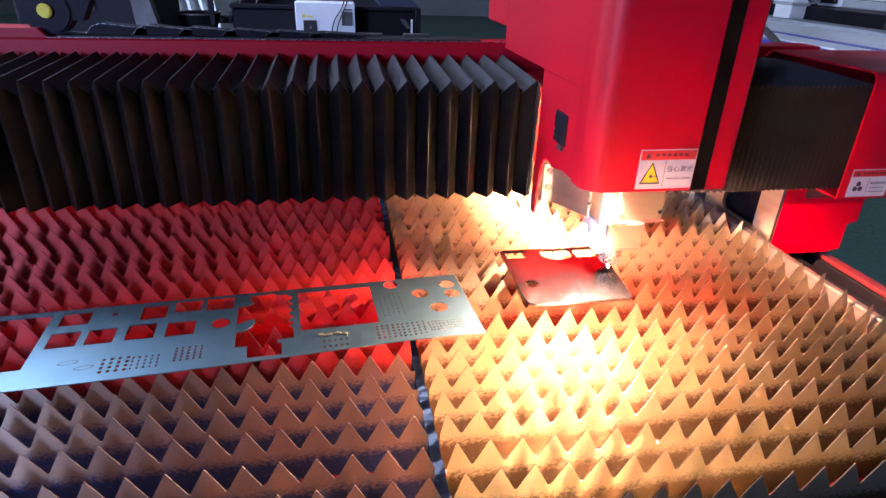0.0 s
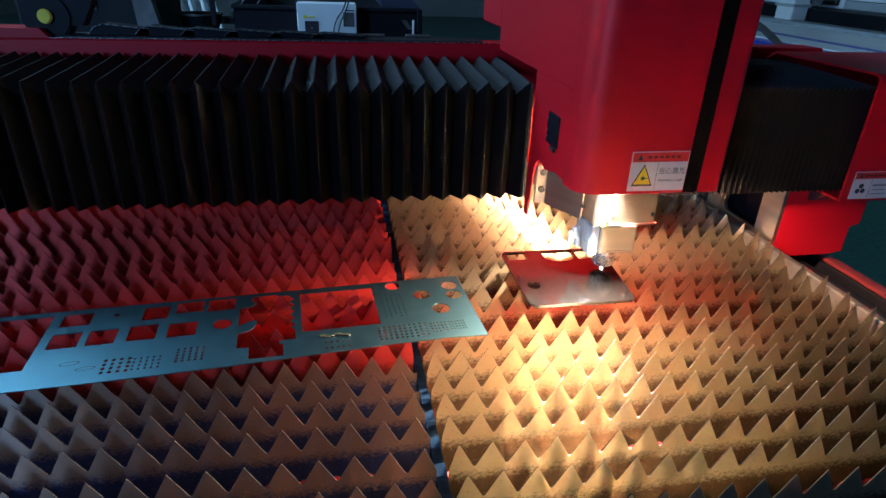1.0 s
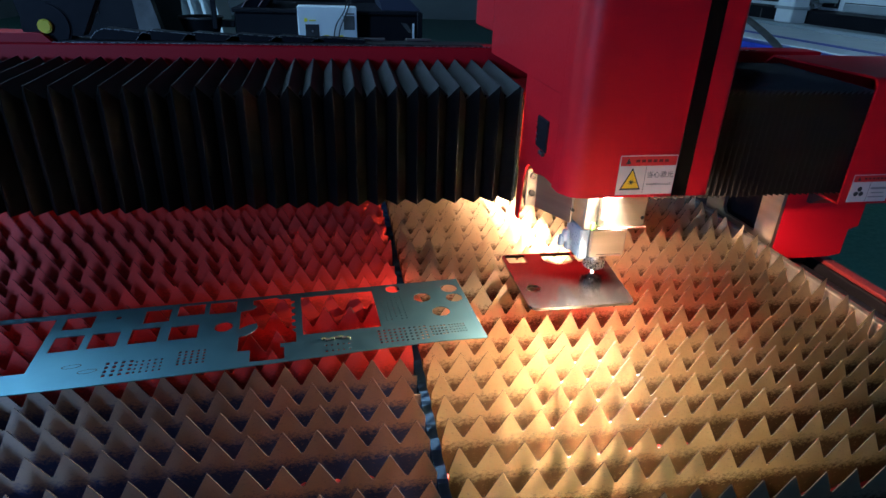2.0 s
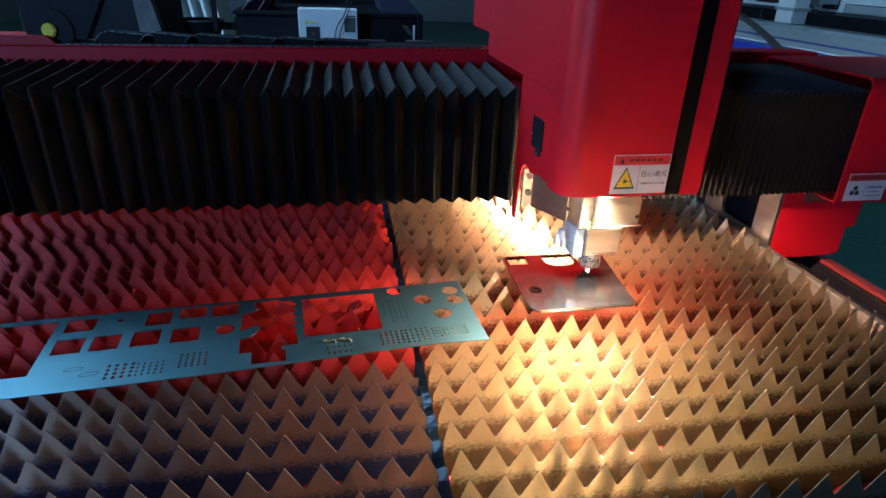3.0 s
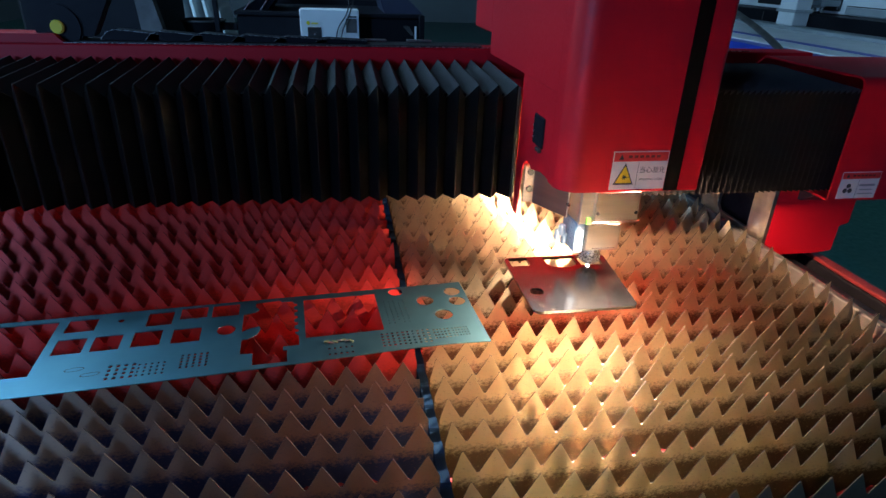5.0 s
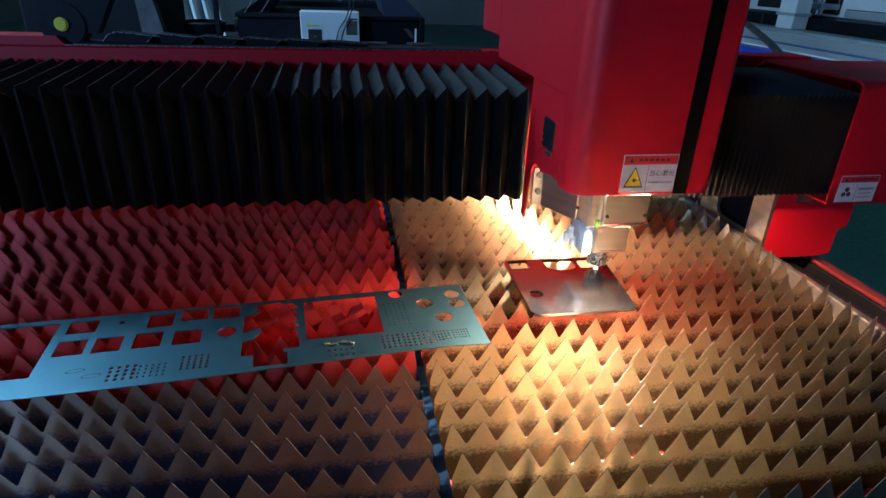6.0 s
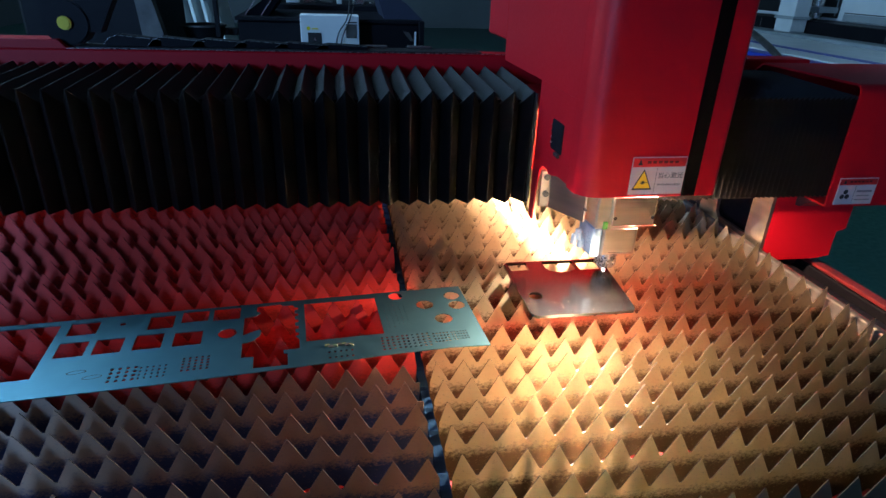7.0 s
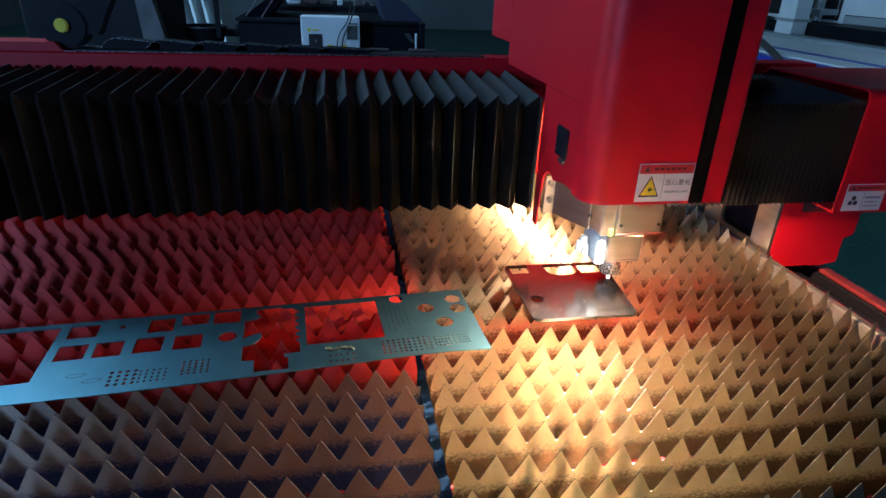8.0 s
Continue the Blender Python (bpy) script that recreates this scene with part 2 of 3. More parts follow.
wall_south = tagged(part("wall_south", bm, ROOF), "unseen hall wall behind the machine, dark to cut bounced light", "wall", kind="structure")
for nm, x, gaps in (("wall_west", -7.1, ((-6, 0.5), (5.5, 16))), ("wall_east", 10.1, ((-6, 2), (8, 16)))):
    bm = box(x - 0.1, x + 0.1, -6, 16, 0, 2.4, 0)
    box(x - 0.1, x + 0.1, -6, 16, 4.8, 6, 0, bm)
    for a, b in gaps:
        box(x - 0.1, x + 0.1, a, b, 2.4, 4.8, 0, bm)
    tagged(part(nm, bm, WALL), "pale grey hall wall with a high window opening", "wall", kind="structure")


# ---- the cutting bed ----
WEST = -0.36  # the west half of bed and gantry is this much longer


def side(s, a, b):
    """The stretch from a to b on the east side (s = 1), or its like on the longer west side (s = -1)."""
    o = WEST if s < 0 else 0.0
    return min(s * a, s * b) + o, max(s * a, s * b) + o


TIP, LOW = 0.85, 0.752
bed = thing("cutting_bed", "cutting bed with rows of toothed steel slats over red tray", "cutting bed")
part("tray", box(WEST - 0.78, 0.78, -0.21, 1.65, 0.63, 0.66, 0), TRAY_RED, bed, "red painted scrap tray")
part("side_beam", box(0.789, 0.805, -0.30, 1.70, 0.45, 0.826, 0.002), GREY, bed, "scorched grey steel side beam")
part("side_beam", box(*side(-1, 0.789, 0.805), -0.30, 1.70, 0.45, 0.826, 0.002), GREY, bed, "scorched grey steel side beam")
part("front_beam", box(WEST - 0.80, 0.80, -0.30, -0.215, 0.45, 0.79, 0.004), DARK_MACHINE, bed, "dark front beam")
part("rear_beam", box(WEST - 0.80, 0.80, 1.66, 1.70, 0.45, 0.84, 0.004), GREY, bed)
for s in (1, -1):
    part("frame_flange", box(*side(s, 0.806, 0.865), -0.30, 1.70, 0.72, 0.785, 0.003), DARK_MACHINE, bed, "dark frame flange")
    part("flange_edge", box(*side(s, 0.858, 0.8655), -0.30, 1.70, 0.7855, 0.7905, 0.001), RED, bed, "thin red flange edge")
    part("rail_trough", box(*side(s, 0.866, 0.965), -0.30, 1.70, 0.70, 0.74, 0.003), BLACK, bed, "black rail trough")
    part("rail", box(*side(s, 0.90, 0.93), -0.30, 1.70, 0.741, 0.765, 0.004), DARK_MACHINE, bed, "dark guide rail")
    part("outer_frame", box(*side(s, 0.966, 1.0), -0.30, 1.70, 0.30, 0.765, 0.003), DARK_MACHINE, bed, "dark outer frame")
    part("outer_edge", box(*side(s, 0.970, 0.996), -0.30, 1.70, 0.7655, 0.775, 0.002), DULL_RED, bed, "dull red outer edge")
for sx in (WEST - 0.9, 0.9):
    for sy in (-0.2, 1.5):
        part("foot", box(sx - 0.06, sx + 0.06, sy - 0.06, sy + 0.06, 0.0, 0.70, 0.005), DARK_MACHINE, bed)

# comb between the two halves, with round notches for the slat ends
pts = [(-0.24, 0.727), (1.65, 0.727), (1.65, 0.802)]
y = 1.63
while y > -0.22:
    pts += [(y + 0.014, 0.802), (y + 0.010, 0.799), (y, 0.798), (y - 0.010, 0.799), (y - 0.014, 0.802)]
    y -= 0.047
pts += [(-0.24, 0.802)]
part("comb", extrude(pts, "x", -0.0135, -0.0005), COMB, bed, "dark blue notched divider bar")


def slat_mesh(x0, x1, first, seed):
    """A reversible slat: teeth along the top and the bottom edge, rounded at tips and roots."""
    rng = random.Random(seed)
    P, root_top, root_low = 0.04, TIP - 0.034, LOW + 0.014
    top, low = [], []
    n0 = math.ceil((x0 + 0.004 - first) / P)
    x = first + n0 * P
    teeth = []
    while x < x1 - 0.003:
        teeth.append(x)
        x += P
    j = lambda a: rng.uniform(-a, a)
    for c in teeth:
        dz = j(0.0012)
        for dx, z in ((-0.0185, root_top), (-0.0015, TIP - 0.002 + dz), (0, TIP + dz), (0.0015, TIP - 0.002 + dz), (0.0185, root_top)):
            if x0 <= c + dx <= x1:
                top.append((c + dx, z))
        for dx, z in ((-0.0185, root_low), (-0.0012, LOW), (0.0012, LOW), (0.0185, root_low)):
            if x0 <= c + dx <= x1:
                low.append((c + dx, z))
    pts = [(x0, root_top), *top, (x1, root_top), (x1, root_low), *low[::-1], (x0, root_low)]
    out = [pts[0]]
    for q in pts[1:]:
        if abs(q[0] - out[-1][0]) + abs(q[1] - out[-1][1]) > 1e-4:
            out.append(q)
    bm = extrude(out, "y", -0.0006, 0.0006)
    bmesh.ops.recalc_face_normals(bm, faces=bm.faces)
    for f in bm.faces:
        f.material_index = 0 if abs(f.normal.y) > 0.5 else 1
    return bm


SLAT_Y = [-0.19, -0.141, -0.097, -0.044, 0.0, 0.045, 0.087, 0.127, 0.175, 0.237, 0.279, 0.338]
while SLAT_Y[-1] < 1.6:
    SLAT_Y.append(SLAT_Y[-1] + (0.052, 0.046, 0.05)[len(SLAT_Y) % 3])
FIRST = {0.0: 0.010, -0.044: 0.008, -0.097: 0.011, -0.141: 0.012, 0.338: 0.003}
for i, y in enumerate(SLAT_Y):
    first = FIRST.get(y, random.uniform(0.004, 0.024))
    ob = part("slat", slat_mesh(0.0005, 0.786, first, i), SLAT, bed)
    ob.location = (0, y, 0)
    ob.rotation_euler = (radians(random.uniform(-1.2, 1.2)), 0, radians(random.uniform(-0.2, 0.2)))
    ob = part("slat", slat_mesh(WEST - 0.786, -0.0145, first - 0.041 if y in FIRST else random.uniform(-0.04, 0.0), 100 + i), SLAT, bed)
    ob.location = (0, y, 0)
    ob.rotation_euler = (radians(random.uniform(-1.2, 1.2)), 0, radians(random.uniform(-0.2, 0.2)))
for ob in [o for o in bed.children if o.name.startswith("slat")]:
    west_half = min(v.co.x for v in ob.data.vertices) < -0.1
    if west_half:
        ob.data.materials[0] = SLAT_RED_LIT if ob.location.y > 0.11 else SLAT_DIM_BLUE
    ob.data.materials.append(BURNT)
    ob.location.y += 0.8 * math.sin(ob.rotation_euler.x)

# ---- the gantry ----
gantry = thing("gantry", "red gantry crossbeam with end covers over the cutting bed", "gantry")
part("beam", box(WEST - 1.02, 1.02, 0.700, 0.770, 0.985, 1.200, 0.003), RED, gantry, "red painted crossbeam")
# Unseen red plates added to hold light in and redden it over the slats.
part("added_skirt", box(WEST - 0.855, 0.855, 0.735, 0.760, 0.925, 0.9848, 0.001), RED, gantry, "added red skirt under the crossbeam")
part("added_soffit", box(WEST - 0.855, 0.19, 0.50, 0.7345, 0.966, 0.970, 0.001), RED, gantry, "added red underside of the crossbeam")
part("beam_face", box(WEST - 0.90, 0.90, 0.56, 0.699, 1.085, 1.14, 0.004), RED, gantry, "red painted front of the crossbeam")
part("step_plate", extrude([(WEST - 1.02, 1.2005), (-0.640, 1.2005), (-0.655, 1.217), (WEST - 1.02, 1.217)], "y", 0.703, 0.768), RED, gantry, "raised red cover plate")
part("cable_tray", box(-0.625, 0.20, 0.706, 0.768, 1.2005, 1.2045, 0.001), BLACK, gantry, "black cable tray")
part("tray_edge", box(-0.64, 0.85, 0.7005, 0.7035, 1.2005, 1.2022, 0.0005), STEEL, gantry, "bare tray edge")


def end_cover(s):
    """An open-sided cover at the beam's end; s is 1 or -1."""
    y0, y1, z0, z1, r, w = 0.37, 0.715, 0.950, 1.197, 0.018, 0.004
    outer = [(y0, z0), *arc(y0 + r, z1 - r, r, 180, 90, 6), (0.665, z1), (y1, 1.160), (y1, z0)]
    inner = [(y1 - w, z0 + w), (y1 - w, 1.158), (0.663, z1 - w), *arc(y0 + r, z1 - r, r - w, 90, 180, 6), (y0 + w, z0 + w)]
    bm = bmesh.new()
    n = len(outer)
    inner = inner[::-1]
    o = WEST if s < 0 else 0.0
    xs = (s * 0.866 + o, s * 1.20 + o)
    ring = [[bm.verts.new((x, *p)) for p in loop] for x in xs for loop in (outer, inner)]
    o0, i0, o1, i1 = ring
    for i in range(n):
        k = (i + 1) % n
        bm.faces.new((o0[i], o0[k], o1[k], o1[i]))
        bm.faces.new((i0[i], i1[i], i1[k], i0[k]))
        bm.faces.new((o0[i], i0[i], i0[k], o0[k]))
    bm.faces.new(o1)
    bm.faces.new(i1[::-1])
    return part("end_cover", bm, RED, gantry, "red sheet-metal end cover with an open side")


end_cover(1)
end_cover(-1)
# Added black plates give the open end covers their shaded inside.
for s in (1, -1):
    part("cover_dark_plate", box(*side(s, 0.912, 0.925), 0.376, 0.708, 0.956, 1.150, 0), BLACK, gantry, "added black plate darkening the inside of the end cover")


def leg(s):
    o = WEST if s < 0 else 0.0
    m = lambda a, b: side(s, a, b)
    outline = [(0.82, 0.9495), (1.02, 0.9495), (1.02, 0.862), (0.998, 0.855), (0.998, 0.795), (0.965, 0.789), (0.82, 0.789)]
    part("leg_panel", extrude([(s * x + o, z) for x, z in outline], "y", 0.45, 0.454), RED, gantry, "red stepped leg panel")
    hole = [(0.512, 0.832), (0.512, 0.96), (0.632, 0.96), (0.632, 0.845), (0.62, 0.832)]
    ring = [(0.450, 0.80), (0.450, 0.968), (0.700, 0.968), (0.700, 0.80)]
    bm = sheet_metal(ring, [hole], 0.0, 0.0075)
    bmesh.ops.transform(bm, matrix=Matrix(((0, 0, s, s * 0.812 + o), (1, 0, 0, 0), (0, 1, 0, 0), (0, 0, 0, 1))), verts=bm.verts)
    part("leg_plate", bm, ALU, gantry, "bare steel side plate with an opening")
    part("carriage", box(*m(0.86, 0.996), 0.4545, 0.70, 0.792, 0.9495, 0.002), DARK_MACHINE, gantry, "dark carriage block")
    part("slide_block", box(*m(0.895, 0.935), 0.47, 0.69, 0.7655, 0.7915, 0.002), DARK_MACHINE, gantry)
    part("bellows_stop", extrude([(0.405, 0.9495), (0.44, 0.925), (0.56, 0.925), (0.56, 0.9495)], "x", *m(0.868, 0.96)), BLACK, gantry, "black bottom lip")


leg(1)
leg(-1)


# ---- bellows ----
def fold_mesh(pitch, depth, front=0.444, foot=0.950):
    """One pleat: two panels that meet in an outer ridge, running down the front and back over the top."""
    def line(d):
        return [(front + 0.001 + d, foot), (front + 0.0005 + d, 1.06), (front + d, 1.168 - d), (0.69, 1.178 - d * 0.9)]
    a, r = line(depth), line(0.0)
    bm = bmesh.new()
    h = pitch / 2
    cols = []
    for x, l in ((-h, a), (-0.02 * pitch, r), (0.02 * pitch, r), (h, a)):
        cols.append([bm.verts.new((x, y, z)) for y, z in l])
    for c in (0, 1, 2):
        for i in range(3):
            bm.faces.new((cols[c][i], cols[c + 1][i], cols[c + 1][i + 1], cols[c][i + 1]))
    # Top panels take the copy with the painted sheen.
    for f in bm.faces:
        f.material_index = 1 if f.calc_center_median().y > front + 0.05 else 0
    bmesh.ops.solidify(bm, geom=bm.faces[:], thickness=0.0012)
    return bm


def bellows(x0, x1, count, depth, label, anchor, front=0.444, foot=0.950):
    """Pleats between x0 and x1; anchor(x) is the share of the head's travel that a pleat at x makes."""
    ob = thing("bellows_cover", label, "bellows")
    pitch = (x1 - x0) / count
    folds = []
    first = None
    for i in range(count):
        x = x0 + (i + 0.5) * pitch
        if first is None:
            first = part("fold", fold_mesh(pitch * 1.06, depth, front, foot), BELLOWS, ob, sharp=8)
            first.data.materials.append(TOP_SHEEN)
            f = first
        else:
            f = new("fold", first.data)
            f.parent = ob
        f.location = (x, 0, 0)
        folds.append((f, x, anchor(x)))
    return ob, folds


left_bellows = bellows(WEST - 0.90, 0.222, 41, 0.030, "long black pleated bellows cover along the red beam", lambda x: max(0.0, min(1.0, (x + 0.40) / 0.62)))
right_bellows = bellows(0.452, 0.905, 34, 0.020, "short black bellows cover with tight pleats", lambda x: max(0.0, min(1.0, (0.905 - x) / 0.30)), 0.402, 0.960)

# ---- the cutting head ----
head = thing("laser_carriage", "red laser carriage cover with a bare metal cutting block beneath", "laser carriage")
r = 0.035
X0, X1, YF, YB = 0.212, 0.450, 0.205, 0.70
FRONT = [*arc(X0 + r, YF + r, r, 180, 270, 12), *arc(X1 - 0.010, YF + 0.010, 0.010, 270, 360, 5)]


def shell(front, back, z0, z1, wall=0.003):
    """Bent sheet metal: the outline from one back corner round the front to the other, with a wall thickness."""
    pts = [(front[0][0], back), *front, (front[-1][0], back)]
    bend = [*arc(X0 + r, YF + r, r - wall, 180, 270, 12), *arc(X1 - 0.010, YF + 0.010, 0.010 - wall, 270, 360, 5)]
    inner = [(X0 + wall, back), *bend, (X1 - wall, back)]
    return extrude([*pts, *inner[::-1]], "z", z0, z1)


part("cover", shell(FRONT, 0.262, 1.046, 1.85), RED, head, "glossy red sheet-metal cover")
part("upper_side", box(X0, X0 + 0.003, 0.2625, YB, 1.1905, 1.85, 0), RED, head, "red upper side panel")
part("upper_side", box(X1 - 0.003, X1, 0.2625, YB, 1.1905, 1.85, 0), RED, head, "red upper side panel")
# side panel: the front stands higher than the flange, which reaches down behind an arched notch
notch = [(0.2625, 1.190), (0.2625, 1.050), (0.30, 1.046 + 0.004), *[(0.372 + 0.030 * math.cos(radians(a)), 1.022 + 0.024 * math.sin(radians(a))) for a in (135, 110, 85, 60, 35, 10)],
         (0.412, 0.985), (0.417, 0.925), (0.438, 0.925), (0.438, 1.190)]
part("side_panel", extrude(notch, "x", X0, X0 + 0.003), RED, head, "red side panel with an arched notch")
part("side_panel", box(X1 - 0.003, X1, 0.2625, 0.438, 1.046, 1.190, 0), RED, head, "red side panel")
# Unseen red plates added inside the cover to bounce and cut its light.
part("inner_reflector", box(X0 + 0.006, X1 - 0.006, YF + 0.036, 0.434, 1.1915, 1.195, 0), RED, head, "unseen red inner shelf, added to bounce light")
part("back_reflector", box(X0 + 0.0035, X1 - 0.0035, 0.4345, 0.438, 1.085, 1.190, 0), RED, head, "unseen red back plate, added to bounce and cut light")
part("top_panel", box(X0, X1, YF, YB, 1.8505, 1.854, 0.001), RED, head)
part("rear_cover", box(X0 + 0.001, X1, 0.703, 0.87, 1.232, 1.85, 0.004), RED, head, "dark red rear cover")
part("seam_strip", box(0.386, 0.410, YF - 0.0015, YF + 0.003, 1.0465, 1.85, 0.0005), STRIP, head, "black seam strip")
switch = part("connector_panel", box(X0 - 0.003, X0 + 0.001, 0.300, 0.352, 1.088, 1.140, 0.002), MATTE_BLACK, head, "black connector panel on the cover side")
for i in range(4):
    part("contact", box(X0 - 0.0045, X0 - 0.0031, 0.345, 0.349, 1.098 + 0.010 * i, 1.101 + 0.010 * i, 0.0002), STEEL, switch)
part("latch", box(X0 - 0.006, X0 - 0.0005, 0.306, 0.326, 1.081, 1.0875, 0.001), BLACK, head)
# bracket and bolts behind the notch
br = box(-0.045, 0.045, -0.0025, 0.0025, 0.958, 1.025, 0.001)
bmesh.ops.transform(br, matrix=pose(0.2565, 0.3545, 0, 0, 0, -64), verts=br.verts)
bracket = part("bracket", br, ALU, head, "bare aluminium bracket")
part("bracket_flange", box(0.217, 0.238, 0.398, 0.404, 0.958, 1.030, 0.001), ALU, head, "scorched bracket flange")
for z in (0.985, 1.018):
    part("bolt", cylinder(0.228, z, 0.393, 0.3978, 0.006, n=12, axis="y"), BLACK, head)
for x, z in ((0.2735, 1.012), (0.2735, 0.985)):
    part("bolt", cylinder(x, z, 0.306, 0.312, 0.003, n=10, axis="y"), BLACK, head)


part("lamp_can", cylinder(0.270, 0.320, 1.0645, 1.130, 0.016, 0.018, 24, bevel=0.002), BLACK, head, "black work light can")
part("lens", cylinder(0.270, 0.320, 1.057, 1.064, 0.011, 0.014), LED, head, "glowing warm lens")
# Unseen second lamp added to fill the east slats, with a plate blocking west.
part("lamp_can", cylinder(0.404, 0.320, 1.0645, 1.130, 0.013, 0.015, 24, bevel=0.002), BLACK, head, "black work light can")
part("light_blocker", box(0.381, 0.3845, 0.285, 0.345, 1.050, 1.135, 0.001), BLACK, head, "added black plate that blocks the second lamp")
part("lens", cylinder(0.404, 0.320, 1.057, 1.064, 0.008, 0.010), LED_FILL, head, "glowing warm lens")
# Unseen black sheets added to stop lamp light leaking through the pleats.
part("bellows_end_blocker", box(0.2055, 0.2085, 0.4390, 0.690, 0.953, 1.165, 0), BLACK, head, "added black plate that blocks light behind the bellows")
part("bellows_light_blocker", box(-0.60, 0.2045, 0.4785, 0.4805, 0.975, 1.146, 0), MATTE_BLACK, head, "added black sheet that blocks light inside the bellows")
part("bellows_light_blocker", box(-0.60, 0.2045, 0.4810, 0.690, 1.143, 1.146, 0), MATTE_BLACK, head, "added black sheet that blocks light inside the bellows")
part("body", box(0.282, 0.340, 0.277, 0.352, 0.959, 1.022, 0.003), ALU, head, "bare aluminium head body")
part("front_plate", box(0.306, 0.386, 0.266, 0.2765, 0.969, 1.022, 0.0012), ALU, head, "machined aluminium front plate")
for x in (0.3115, 0.3815):
    part("screw", cylinder(x, 0.984, 0.2645, 0.2662, 0.0032, n=12, axis="y"), BLACK, head)
part("plate_lip", box(0.304, 0.390, 0.262, 0.2655, 0.9665, 0.9695, 0.0006), ALU, head)
part("block", box(0.302, 0.368, 0.280, 0.350, 0.905, 0.9585, 0.003), ALU, head, "bare aluminium head block")
part("block_side", box(0.284, 0.3015, 0.284, 0.350, 0.900, 0.9585, 0.003), HOSE_BLUE, head, "pale blue side block")
part("indicator", box(0.296, 0.305, 0.2745, 0.2795, 0.959, 0.974, 0.0015), surface("green_lamp", (0.16, 0.42, 0.08), (0.12, 0.35, 0.06), (0.2, 0.4)), head, "green indicator")
part("block_groove", box(0.316, 0.360, 0.2792, 0.2802, 0.9105, 0.9112, 0), BLACK, head)
for i, (x, z, rr) in enumerate(((0.270, 0.935, 0.008), (0.276, 0.918, 0.007), (0.262, 0.926, 0.006))):
    part("fitting", cylinder(x, 0.315, z - 0.010, z + 0.010, rr, rr * 0.8, 14, bevel=0.0015), HOSE_BLUE, head, "pale blue hose fitting")
noz = cylinder(0.332, 0.318, 0.868, 0.8905, 0.0185, 0.0185, 28, bevel=0.0015)
for i in range(20):
    a = radians(18 * i)
    box(0.332 + 0.0183 * math.cos(a) - 0.0014, 0.332 + 0.0183 * math.cos(a) + 0.0014, 0.318 + 0.0183 * math.sin(a) - 0.0014, 0.318 + 0.0183 * math.sin(a) + 0.0014, 0.871, 0.884, 0, noz)
part("nozzle_nut", noz, STEEL, head, "knurled steel nozzle nut")
part("nozzle_neck", cylinder(0.332, 0.318, 0.891, 0.9045, 0.021, n=28, bevel=0.001), STEEL, head)
part("nozzle", cylinder(0.332, 0.318, 0.8590, 0.8675, 0.0035, 0.011, 20), STEEL, head, "steel cutting nozzle")
part("spark", cylinder(0.332, 0.318, 0.8568, 0.8588, 0.0030, 0.0016, 12), glow("spark_glow", (1.0, 0.93, 0.8), 60), head, "white-hot cutting spark")


def text(name, body, x, z, y, size, parent, material=None):
    c = bpy.data.curves.new(name, "FONT")
    c.body, c.size, c.align_x, c.align_y, c.extrude = body, size, "CENTER", "CENTER", 0.00015
    c.materials.append(material or INK)
    ob = new(name, c)
    ob.matrix_world = pose(x, y, z, 90, 0, 0)
    ob.parent = parent
    return ob


